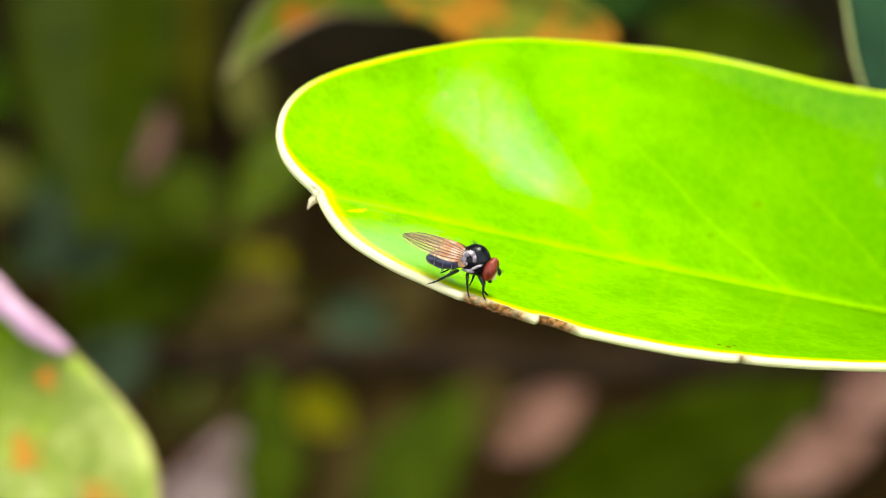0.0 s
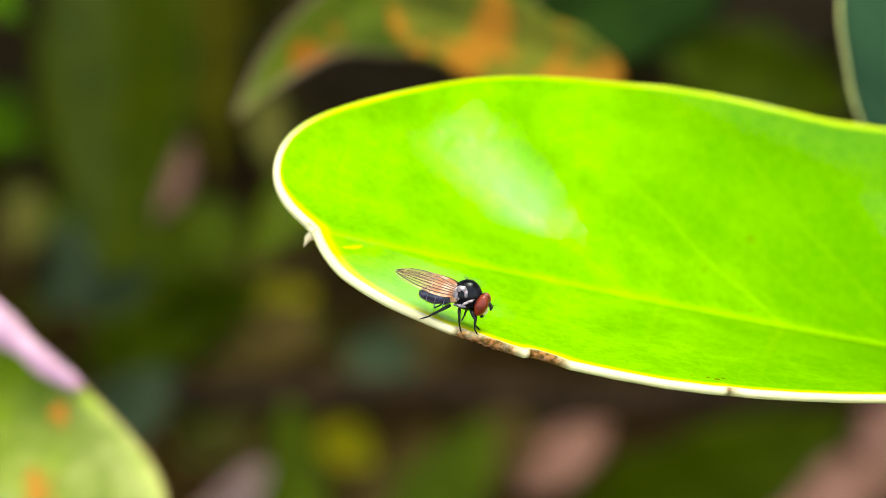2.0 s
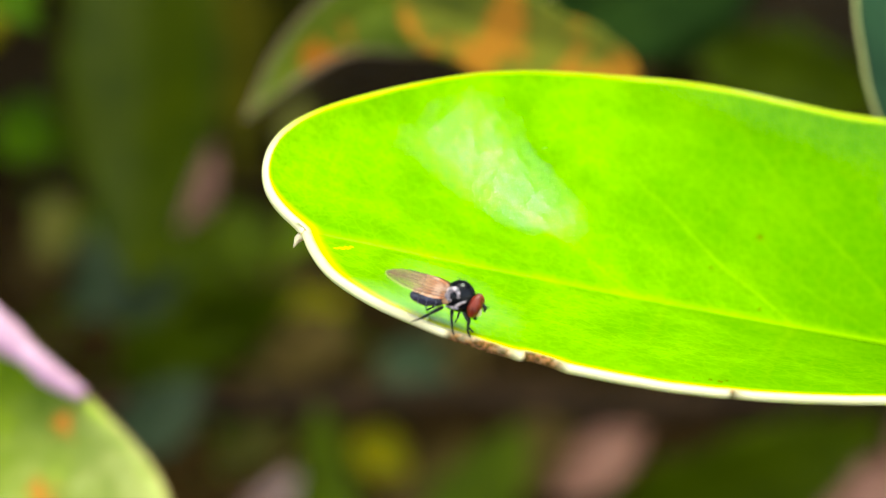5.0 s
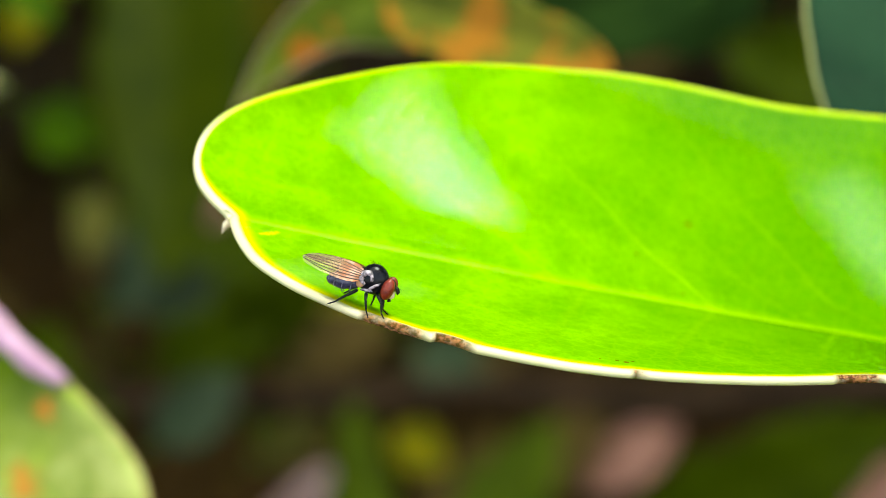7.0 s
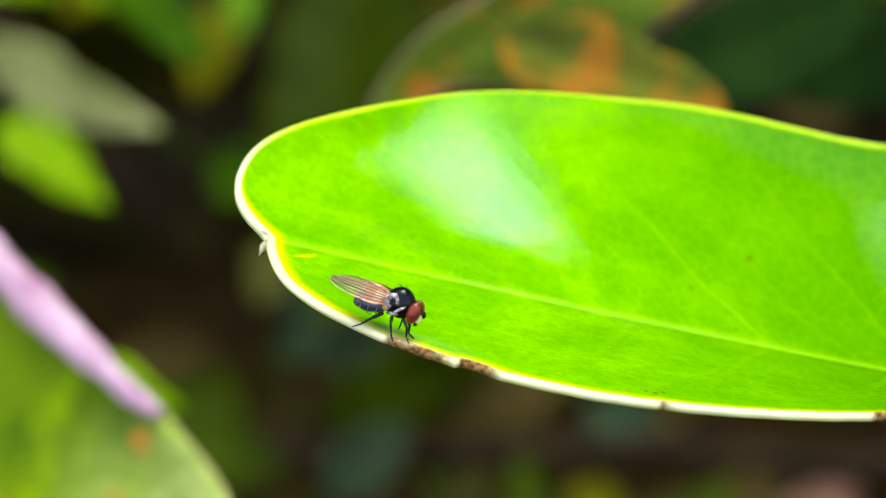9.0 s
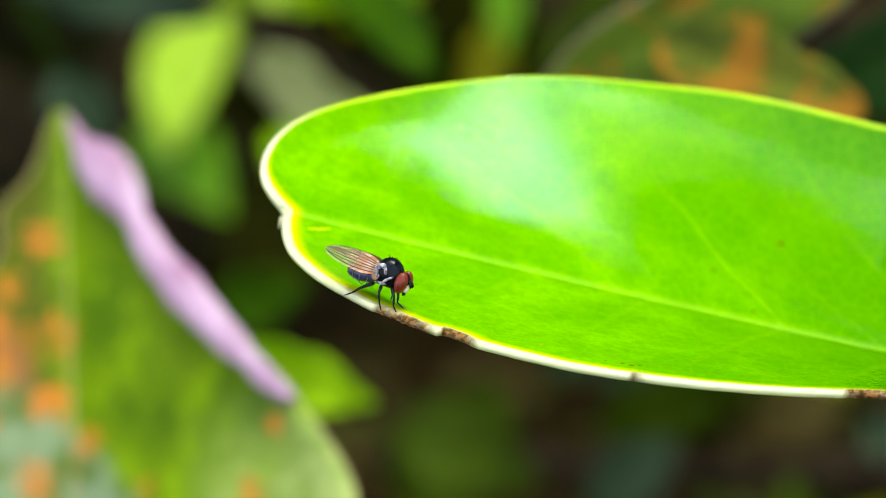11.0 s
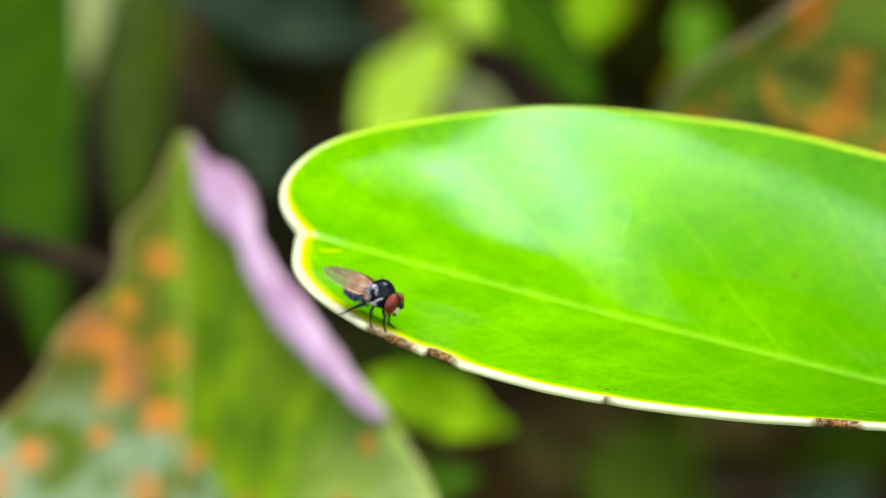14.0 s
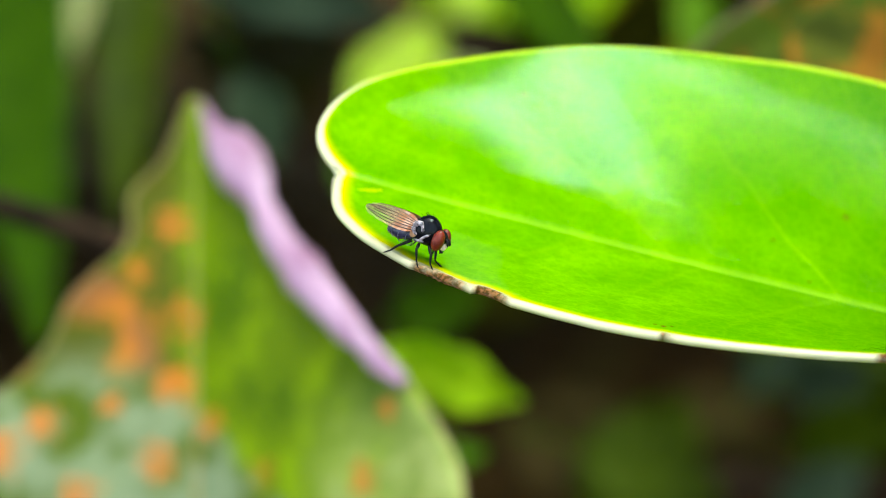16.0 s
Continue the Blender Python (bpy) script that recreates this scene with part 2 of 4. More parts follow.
def eye_material():
    """Brick-red compound eye with fine facets."""
    n = Nodes("compound_eye")
    co = n.put("TexCoord").outputs["Object"]
    cell = n.put("TexVoronoi", Scale=9000.0, Vector=co)
    n.bump(n.math('MULTIPLY', cell.outputs["Distance"], -1.0), 0.5, 0.00004)
    f = n.noise(1400, 3)
    return n.finish(n.mix(n.ramp(f, 0.3, 0.7), (0.110, 0.009, 0.003), (0.250, 0.026, 0.007)), 0.36, spec=0.32)


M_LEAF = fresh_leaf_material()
M_SCAR = plain_material("scorched_edge", (0.075, 0.022, 0.006), (0.50, 0.24, 0.090), 2400, 0.8, spec=0.08, bump=0.8, depth=0.0003)
M_CORK = plain_material("pale_callus", (0.7936, 0.5100, 0.2752), (0.9000, 0.7344, 0.4300), 1800, 0.7)
M_PURPLE = plain_material("lilac_margin", (0.2700, 0.1080, 0.1820), (0.4400, 0.2300, 0.3250), 160, 0.5)
M_SPOTTED = leaf_material("spotted_leaf", (0.080, 0.140, 0.0009), (0.185, 0.262, 0.0015), (0.58, 0.160, 0.020), 0.70,
                          rough=0.5, rim=(0.33, 0.22, 0.09), grey=(0.24, 0.27, 0.15), rim_w=0.5, spec=0.08, lopsided=True, pale=(0.44, 0.44, 0.14))
M_RUSTY = leaf_material("rusty_leaf", (0.0850, 0.1300, 0.0120), (0.1900, 0.2400, 0.0220), (0.55, 0.170, 0.018), 0.535,
                        rim=(0.30, 0.20, 0.12), size=75, through=0.35, rim_w=0.7)
M_RUST = leaf_material("browned_leaf", (0.085, 0.100, 0.011), (0.200, 0.190, 0.020), (0.46, 0.170, 0.018), 0.485, size=75, through=0.35)
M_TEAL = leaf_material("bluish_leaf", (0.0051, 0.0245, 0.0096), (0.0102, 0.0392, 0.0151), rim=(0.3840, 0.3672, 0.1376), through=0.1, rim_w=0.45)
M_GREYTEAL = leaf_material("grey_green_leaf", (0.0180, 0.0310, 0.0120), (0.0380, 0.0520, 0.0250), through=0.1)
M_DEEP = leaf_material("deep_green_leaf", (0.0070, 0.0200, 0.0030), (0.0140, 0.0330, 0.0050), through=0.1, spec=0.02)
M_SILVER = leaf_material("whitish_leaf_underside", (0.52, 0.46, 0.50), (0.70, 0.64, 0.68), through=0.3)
# sunlight on the lime leaves is put into their bright base colour
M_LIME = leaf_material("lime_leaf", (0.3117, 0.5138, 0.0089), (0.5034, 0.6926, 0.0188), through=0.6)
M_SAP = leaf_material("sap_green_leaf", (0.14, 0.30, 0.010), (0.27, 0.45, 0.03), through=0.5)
# brighter copy of the lime leaf, with more sunlight in the colour
M_BRIGHT = leaf_material("lime_leaf_painted_sun", (0.60, 0.80, 0.03), (0.80, 0.90, 0.16), through=0.6)
# the whitish sheen of these leaves is painted as a pale base colour
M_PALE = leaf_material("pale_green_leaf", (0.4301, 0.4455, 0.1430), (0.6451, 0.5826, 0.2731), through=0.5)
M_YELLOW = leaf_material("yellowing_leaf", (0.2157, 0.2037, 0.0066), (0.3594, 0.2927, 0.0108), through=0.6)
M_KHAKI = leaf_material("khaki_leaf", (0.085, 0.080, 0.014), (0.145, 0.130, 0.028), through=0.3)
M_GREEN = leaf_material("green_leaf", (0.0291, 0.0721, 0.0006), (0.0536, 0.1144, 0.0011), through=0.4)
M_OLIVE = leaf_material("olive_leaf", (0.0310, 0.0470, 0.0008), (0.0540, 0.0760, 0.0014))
# dimmed copy of the olive leaf, with shade put into its colour
M_SHADE = leaf_material("olive_leaf_painted_shade", (0.0160, 0.0250, 0.0004), (0.0280, 0.0380, 0.0006), spec=0.02)
# the shade deep in the shrub is put into this near-black colour
M_DARK = leaf_material("dark_leaf_painted_shade", (0.0150, 0.0138, 0.0006), (0.0420, 0.0360, 0.0020), through=0.1, rough=0.8, spec=0.02)
M_DEAD = leaf_material("dead_leaf", (0.1600, 0.0683, 0.0472), (0.2801, 0.1328, 0.0983), through=0.1, rough=0.7)
M_PINK = leaf_material("bleached_dead_leaf", (0.36, 0.20, 0.17), (0.62, 0.42, 0.38), through=0.1, rough=0.7)
M_BROWN = leaf_material("brown_leaf", (0.0400, 0.0260, 0.0060), (0.0800, 0.0500, 0.0140), through=0.1, rough=0.8, spec=0.03)
M_BARK = plain_material("bark", (0.0120, 0.0060, 0.0026), (0.0360, 0.0180, 0.0085), 180, 0.9, spec=0.1, bump=0.8, depth=0.001)
M_SOIL = plain_material("soil", (0.0160, 0.0085, 0.0018), (0.0430, 0.0220, 0.0055), 60, 0.95, spec=0.02, bump=0.9, depth=0.004)
M_BLACK = plain_material("black_cuticle", (0.003, 0.003, 0.004), (0.007, 0.007, 0.009), 2500, 0.16, spec=0.12, depth=0.00003)
M_BLUE = plain_material("steel_blue_cuticle", (0.006, 0.006, 0.014), (0.060, 0.055, 0.110), 1300, 0.20, spec=0.45, depth=0.00004)
M_DUST = plain_material("grey_dusting", (0.03, 0.022, 0.025), (0.48, 0.36, 0.38), 3600, 0.6, depth=0.00006)
M_RIM = plain_material("painted_lilac_highlight", (0.012, 0.011, 0.022), (0.20, 0.18, 0.28), 1500, 0.35, depth=0.00004)
M_LEG = plain_material("leg_cuticle", (0.003, 0.003, 0.003), (0.009, 0.008, 0.008), 2500, 0.35, spec=0.12, depth=0.00003)
M_VEIN = plain_material("wing_vein", (0.0256, 0.0102, 0.0052), (0.0640, 0.0265, 0.0120), 2500, 0.5, depth=0.00002)
M_CALYPTER = plain_material("calypter", (0.4352, 0.1938, 0.0860), (0.6400, 0.3264, 0.1720), 1800, 0.5, depth=0.00003)
M_WING = wing_material()
M_EYE = eye_material()
M_FACE = plain_material("silver_face", (0.4608, 0.3264, 0.2408), (0.7680, 0.5712, 0.4300), 2600, 0.5, depth=0.00003)


# ---------------------------------------------------------------- helpers
def link_mesh(name, verts, faces, material, parent=None, label="", attrs=None, smooth=True):
    mesh = bpy.data.meshes.new(name)
    mesh.from_pydata([tuple(v) for v in verts], [], faces)
    for key, values in (attrs or {}).items():
        layer = mesh.attributes.new(key, 'FLOAT', 'POINT')
        layer.data.foreach_set("value", np.asarray(values, dtype=np.float32))
    mesh.materials.append(material)
    if smooth:
        mesh.polygons.foreach_set("use_smooth", [True] * len(mesh.polygons))
    ob = new(name, mesh)
    if parent:
        ob.parent = parent
    if label:
        tagged(ob, label)
    return ob


def part(name, bm, material, parent, label=""):
    """Links a bmesh as one mesh object under a thing or a part."""
    mesh = bpy.data.meshes.new(name)
    bmesh.ops.recalc_face_normals(bm, faces=bm.faces)
    bm.to_mesh(mesh)
    bm.free()
    mesh.materials.append(material)
    mesh.polygons.foreach_set("use_smooth", [True] * len(mesh.polygons))
    ob = new(name, mesh)
    ob.parent = parent
    if label:
        tagged(ob, label)
    return ob


def glide(xs, ys, x):
    """A smooth curve through a few knots."""
    xs, ys, x = np.asarray(xs, float), np.asarray(ys, float), np.asarray(x, float)
    m = np.gradient(ys, xs)
    i = np.clip(np.searchsorted(xs, x) - 1, 0, len(xs) - 2)
    h = xs[i + 1] - xs[i]
    u = np.clip((x - xs[i]) / h, 0, 1)
    return ((2 * u**3 - 3 * u**2 + 1) * ys[i] + (u**3 - 2 * u**2 + u) * h * m[i]
            + (-2 * u**3 + 3 * u**2) * ys[i + 1] + (u**3 - u**2) * h * m[i + 1])


def tube(points, radii, sides=8, bm=None):
    """A tapering tube along a few points, in the units given."""
    bm = bm or bmesh.new()
    pts = [Vector(q) for q in points]
    rings = []
    for k, q in enumerate(pts):
        way = (pts[min(k + 1, len(pts) - 1)] - pts[max(k - 1, 0)]).normalized()
        a = way.cross(Vector((0.31, 0.22, 0.92))).normalized()
        b = way.cross(a)
        rings.append([bm.verts.new(q + radii[k] * (math.cos(2 * math.pi * j / sides) * a + math.sin(2 * math.pi * j / sides) * b))
                      for j in range(sides)])
    for r0, r1 in zip(rings, rings[1:]):
        for j in range(sides):
            bm.faces.new((r0[j], r0[(j + 1) % sides], r1[(j + 1) % sides], r1[j]))
    bm.faces.new(rings[0])
    bm.faces.new(rings[-1][::-1])
    return bm


def ball(centre, radii, turn=(0, 0, 0), rings=20, sides=28, bm=None, shape=None):
    """A shaped ball; shape(x, y, z) may move the points of the unit ball."""
    bm = bm or bmesh.new()
    made = bmesh.ops.create_uvsphere(bm, u_segments=sides, v_segments=rings, radius=1.0)["verts"]
    m = Euler([radians(a) for a in turn]).to_matrix()
    for v in made:
        q = Vector(shape(*v.co)) if shape else v.co.copy()
        v.co = Vector(centre) + m @ Vector((q.x * radii[0], q.y * radii[1], q.z * radii[2]))
    return bm


# ---------------------------------------------------------------- the fresh leaf with the fly
U = 52.0   # mm to one unit of the leaf's plan
LEAF_AT = pose(-0.00898, 0.01113, 0.50123, -4.867, 14.555, 11.306)
KNOTS = (0, 0.06, 0.16, 0.32, 0.55, 0.85, 1.25, 1.6, 2.0, 2.3, 2.45)
W_FAR = (0, 0.0771, 0.2121, 0.3425, 0.4044, 0.4117, 0.4382, 0.4204, 0.30, 0.13, 0.03)
W_NEAR = (0, 0.1198, 0.2442, 0.3466, 0.3940, 0.3871, 0.4507, 0.42, 0.30, 0.13, 0.03)


def eaten(x):
    """How far the near margin is eaten away, x mm along the leaf."""
    bite = (0.26 + 0.10 * np.sin(x * 5.3) * np.sin(x * 2.1)) * np.clip((x - 8.40) / 0.12, 0, 1) * np.clip((11.75 - x) / 0.9, 0, 1)
    arc = 0.56 * np.sqrt(np.clip(1 - ((x - 12.85) / 0.98) ** 2, 0, 1)) + 0.10 * np.exp(-(((x - 12.3) / 0.2) ** 2))
    cut = 0.30 * np.clip((x - 35.1) / 0.15, 0, 1) * np.clip((38.4 - x) / 0.3, 0, 1)
    small = 0.16 * np.exp(-(((x - 22.9) / 0.22) ** 2))
    return bite + arc + cut + small + 0.06 * np.sin(x * 1.7) * np.sin(x * 0.61)


def fresh_point(s, v, far_half):
    """A point of the leaf's middle sheet, in mm, and its half-width there."""
    d = np.array([1, 0.0300, -0.0628])
    d /= np.linalg.norm(d)
    mid = np.array([0.0077, 0.0003, 0]) + s[:, None] * d + (s**2)[:, None] * np.array([0, -0.0354, 0.0303])
    if far_half:
        side, a, curl, back, lobe, w = 1, 0.3480 + 0.0919 * s, 0.3103, 1.9302, 0.156, glide(KNOTS, W_FAR, s)
    else:
        side, a, curl, back, lobe, w = -1, -0.1631 + 0.3973 * np.minimum(s, 1.3), 0.1622, 0.5756, 0.1216, glide(KNOTS, W_NEAR, s)
        w = w - eaten(s * U) / U
    w = np.abs(w)
    zero = 0 * s
    lat = np.stack([zero, side * np.cos(a), np.sin(a)], 1)
    up = np.stack([zero, -side * np.sin(a), np.cos(a)], 1)
    r = (v * w)[:, None]
    q = mid + r * lat + curl * r**2 * up - (back * v**2 * w * np.exp(-s / lobe))[:, None] * d
    return q * U, w * U


# the far half is slightly quilted: it rises along one band between two side veins, and again nearer the base
LANES = np.linspace(-5, 160, 800)
RISE = 0.32 * np.exp(-(((LANES - 20.8) / 4.4) ** 2)) + 0.24 * np.exp(-(((LANES - 55.0) / 5.0) ** 2)) - 0.05 * np.exp(-(((LANES - 38.0) / 8.0) ** 2)) - 0.085
SWELL = np.cumsum(RISE) * (LANES[1] - LANES[0])
SWELL = np.where(LANES > 80, SWELL[np.searchsorted(LANES, 80.0)], SWELL) + 0.2


def fresh_leaf():
    thing = tagged(new("leaf"), "glossy bright green leaf with cream margin and bitten edge", "leaf")
    thing.matrix_world = LEAF_AT
    ns, nv = 260, 34
    s = np.linspace(0, 1, ns) ** 1.7 * 2.45
    vs = 1 - (1 - np.linspace(0, 1, nv)) ** 1.8
    cols, far, scorch = [], [], []
    for half in (True, False):
        for v in (vs[::-1] if half else vs[1:]):
            q, w = fresh_point(s, np.full(ns, v), half)
            y = v * w
            groove = -0.10 * np.exp(-((y / 0.45) ** 2))
            soft = 0.30 * np.sin(s * 9 + (2 if half else 0)) * v**2 * 0.5
            lane = s * U + 0.40 * y
            swell = np.interp(lane, LANES, SWELL) * np.clip(y / 6.0, 0, 1) ** 1.2 * (1 - 0.85 * v**14) if half else 0.0
            q[:, 2] += groove + soft + swell
            cols.append(q)
            far.append(y * (1 if half else -1))
            burn = np.clip((eaten(s * U) - 0.07) / 0.08, 0, 1) * np.clip(1.5 - (1 - v) * w / 0.36, 0, 1)
            scorch.append(0 * s if half else burn)
    top = np.array(cols)                       # columns x along x 3
    nc = len(cols)
    margin = np.concatenate([top[0][:200], top[-1][:200]])
    rims = [np.sqrt(((col[:, None, :] - margin[None]) ** 2).sum(2).min(1)) if c else 0 * s for c, col in enumerate(top)]
    du, dv = np.gradient(top, axis=1), np.gradient(top, axis=0)
    nrm = np.cross(dv, du)
    nrm /= np.linalg.norm(nrm, axis=2, keepdims=True) + 1e-9
    nrm *= np.sign(nrm[..., 2:3] + 1e-9)
    verts = np.concatenate([(top + 0.25 * nrm).reshape(-1, 3), (top - 0.25 * nrm).reshape(-1, 3)]) * MM
    faces, n = [], nc * ns
    for c in range(nc - 1):
        for k in range(ns - 1):
            a, b = c * ns + k, (c + 1) * ns + k
            faces.append((a, b, b + 1, a + 1))
            faces.append((n + a, n + a + 1, n + b + 1, n + b))
    rim_verts, attrs_along, attrs_far, attrs_rim = [], list(np.tile(s * U, nc)) * 2, list(np.ravel(far)) * 2, list(np.ravel(rims)) * 2
    attrs_scorch = list(np.ravel(scorch)) * 2
    for c, step in ((0, 1), (nc - 1, -1)):
        out = top[c] - top[c + step]
        out /= np.linalg.norm(out, axis=1, keepdims=True) + 1e-9
        start = len(verts) + len(rim_verts)
        rim_verts += list((top[c] + 0.22 * out) * MM)
        attrs_along += list(s * U)
        attrs_far += list(far[c])
        attrs_rim += [0.0] * ns
        attrs_scorch += list(scorch[c])
        for k in range(ns - 1):
            a, m = c * ns + k, start + k
            one, two = (a, a + 1, m + 1, m), (m, m + 1, n + a + 1, n + a)
            faces += [one, two] if step > 0 else [one[::-1], two[::-1]]
    verts = np.concatenate([verts, np.array(rim_verts)])
    link_mesh("blade", verts, faces, M_LEAF, thing, "", {"along": attrs_along, "across": attrs_far, "rim": attrs_rim, "scorch": attrs_scorch})
    # scorched, crumbly scars along the bitten margin
    rng = random.Random(4)
    for first, last, size in ((8.35, 11.5, 0.14), (11.9, 13.8, 0.10), (22.6, 23.2, 0.06), (35.1, 38.4, 0.16)):
        bm, rings, count = bmesh.new(), [], int((last - first) / 0.09)
        for k in range(count + 1):
            f = k / count
            q, _ = fresh_point(np.array([(first + (last - first) * f) / U]), np.array([1.0]), False)
            q = Vector(q[0]) + Vector((0, 0.05, 0.05))
            ends = min(1.0, 6 * f + 0.15, 6 * (1 - f) + 0.15)
            ring = []
            for j in range(9):
                a = 2 * math.pi * j / 9
                r = size * ends * (0.85 + 0.75 * noise.noise(Vector((k * 0.42, math.cos(a) * 1.6, math.sin(a) * 1.6 + first))) + rng.uniform(-0.14, 0.14))
                ring.append(bm.verts.new((q + Vector((0, 1.15 * r * math.cos(a) - 0.05, 1.35 * r * math.sin(a)))) * MM))
            rings.append(ring)
        for r0, r1 in zip(rings, rings[1:]):
            for j in range(9):
                bm.faces.new((r0[j], r0[(j + 1) % 9], r1[(j + 1) % 9], r1[j]))
        bm.faces.new(rings[0])
        bm.faces.new(rings[-1][::-1])
        part("bite_scar", bm, M_SCAR, thing, "crumbly dark brown scorched scar")
    # the dry point beside the notch of the tip
    tip, _ = fresh_point(np.array([0.012]), np.array([0.5]), True)
    t0 = Vector(tip[0])
    part("dry_point", tube([(t0 + Vector(o)) * MM for o in ((0.25, 0.0, -0.12), (0.05, 0.0, -0.2), (-0.45, 0.0, -0.75), (-0.6, -0.05, -1.35))],
                           [0.26 * MM, 0.42 * MM, 0.26 * MM, 0.02 * MM], 8), M_CORK, thing, "pale dry hooked point")
    q = [fresh_point(np.array([v]), np.array([0.0]), True)[0][0] for v in (2.3, 2.45)]
    a, b = Vector(q[0]), Vector(q[1])
    w = (b - a).normalized()
    part("leafstalk", tube([(b + w * k + Vector((0, 0, -0.02 * k * k / 10))) * MM for k in (-6, 0, 8, 18, 30)],
                           [0.6 * MM, 1.1 * MM, 1.3 * MM, 1.4 * MM, 1.7 * MM], 10), M_GREEN, thing, "green leafstalk")
    return thing


fresh_leaf()


# ---------------------------------------------------------------- the other leaves
def blade_mesh(length, half, fold=0.15, curl=0.0, bend=0.1, point=1.0, wave=0.0, thick=0.35, seed=0, ns=34, nv=7, wide=0.45, profile=None, ruffle=1.0):
    """A leaf blade along +x from its base, in mm: points, faces and attributes."""
    rng = np.random.RandomState(seed)
    ph = rng.uniform(0, 6.3, 4)
    u = np.linspace(0, 1, ns)
    w = half * np.clip(np.sin(np.pi * u ** (math.log(0.5) / math.log(wide))), 0, 1) ** (0.62 * point) + 0.02
    if profile:
        w = half * np.clip(glide(profile[0], profile[1], u), 0, 2)
    near = half * np.clip(glide(profile[0], profile[2], u), 0, 2) if profile else w
    w *= 1 + ruffle * (0.05 * np.sin(u * 17 + ph[0]) + 0.04 * np.sin(u * 31 + ph[1]))
    cols, far, rim = [], [], []
    for v in np.linspace(-1, 1, 2 * nv + 1):
        y = v * (w if v > 0 else near)
        z = np.abs(y) * math.sin(fold) + curl * y * y / half + bend * length * (u - 0.5) ** 2 * -1.0
        z = z + wave * np.sin(u * 12 + ph[2] + 2 * v) * v * v + 0.3 * wave * np.sin(u * 23 + ph[3]) * v
        cols.append(np.stack([u * length, y * math.cos(fold), z], 1))
        far.append(y)
        rim.append((w if v > 0 else near) - np.abs(y))
    top = np.array(cols)
    nc = len(cols)
    low = top.copy()
    low[..., 2] -= thick * (1 - 0.8 * np.abs(np.linspace(-1, 1, nc)))[:, None]
    verts = np.concatenate([top.reshape(-1, 3), low.reshape(-1, 3)])
    n, faces = nc * ns, []
    for c in range(nc - 1):
        for k in range(ns - 1):
            a, b = c * ns + k, (c + 1) * ns + k
            faces += [(a, a + 1, b + 1, b), (n + a, n + b, n + b + 1, n + a + 1)]
    for k in range(ns - 1):
        a, b = k, (nc - 1) * ns + k
        faces += [(a, n + a, n + a + 1, a + 1), (b, b + 1, n + b + 1, n + b)]
    for c in range(nc - 1):
        a, b = c * ns, (c + 1) * ns
        faces += [(a, b, n + b, n + a), (a + ns - 1, n + a + ns - 1, n + b + ns - 1, b + ns - 1)]
    attrs = {"along": np.tile(np.tile(u * length, nc), 2), "across": np.tile(np.ravel(far), 2), "rim": np.tile(np.ravel(rim), 2)}
    return verts, faces, attrs


def leaf_pose(base, tip, side=None, roll=0.0):
    """The pose of a blade from base to tip that faces the clearing in front, or has the given side."""
    base, tip = Vector(base), Vector(tip)
    x = (tip - base).normalized()
    if side is None:
        side = x.cross(base - EYE_MID)
    y = Vector(side)
    y = (y - x * y.dot(x)).normalized()
    z = x.cross(y)
    if side is not None and z.dot(EYE_MID - base) < 0:
        y, z = -y, -z
    m = Matrix((x, y, z)).transposed().to_4x4()
    return Matrix.Translation(base) @ m @ Matrix.Rotation(radians(roll), 4, 'X')


def shrub_leaf(base, tip, half, material, label, roll=0.0, side=None, group="shrub leaves", stalk=True, **shape):
    length = (Vector(tip) - Vector(base)).length / MM
    thing = tagged(new("leaf"), label, "leaf", group)
    thing.matrix_world = leaf_pose(base, tip, side, roll)
    verts, faces, attrs = blade_mesh(length, half, **shape)
    link_mesh("blade", verts * MM, faces, material, thing, "", attrs)
    # raised midrib and leafstalk follow the blade's own bend
    ns, nv = shape.get("ns", 34), shape.get("nv", 7)
    line = verts[nv * ns:(nv + 1) * ns][:: max(1, ns // 12)]
    part("midrib", tube([Vector((q[0], q[1], q[2] - 0.06)) * MM for q in line],
                        [max(0.05, 0.016 * half * (1 - 0.8 * k / (len(line) - 1))) * MM for k in range(len(line))], 6), material, thing)
    if stalk:
        a, b = Vector(verts[nv * ns]), Vector(verts[nv * ns + 2])
        way = (a - b).normalized()
        part("leafstalk", tube([(a + way * k + Vector((0, 0, -0.012 * k * k - 0.1))) * MM for k in (-1.0, 1.5, 5, 9, 14)],
                               [0.035 * half * k * MM for k in (0.6, 1.0, 1.0, 1.1, 1.3)], 8), M_BARK if "dead" in label else M_GREEN, thing)
    return thing


# the large spotted leaf with the lilac rolled margin
SPOT_SHAPE = dict(fold=0.40, curl=0.0, bend=0.04, wave=0.8, seed=3, ns=110, nv=14,
                  profile=((0, 0.14, 0.33, 0.467, 0.56, 0.627, 0.66, 0.705, 0.74, 0.776, 0.81, 0.839, 0.858, 0.878, 0.90, 0.933, 0.965, 1),
                           (0.05, 0.7, 1.0, 0.96, 0.74, 0.56, 0.49, 0.43, 0.35, 0.265, 0.25, 0.255, 0.235, 0.18, 0.125, 0.085, 0.06, 0.03),
                           (0.05, 0.93, 1.25, 1.075, 0.87, 0.72, 0.645, 0.55, 0.475, 0.42, 0.373, 0.335, 0.30, 0.262, 0.22, 0.14, 0.07, 0.01)))
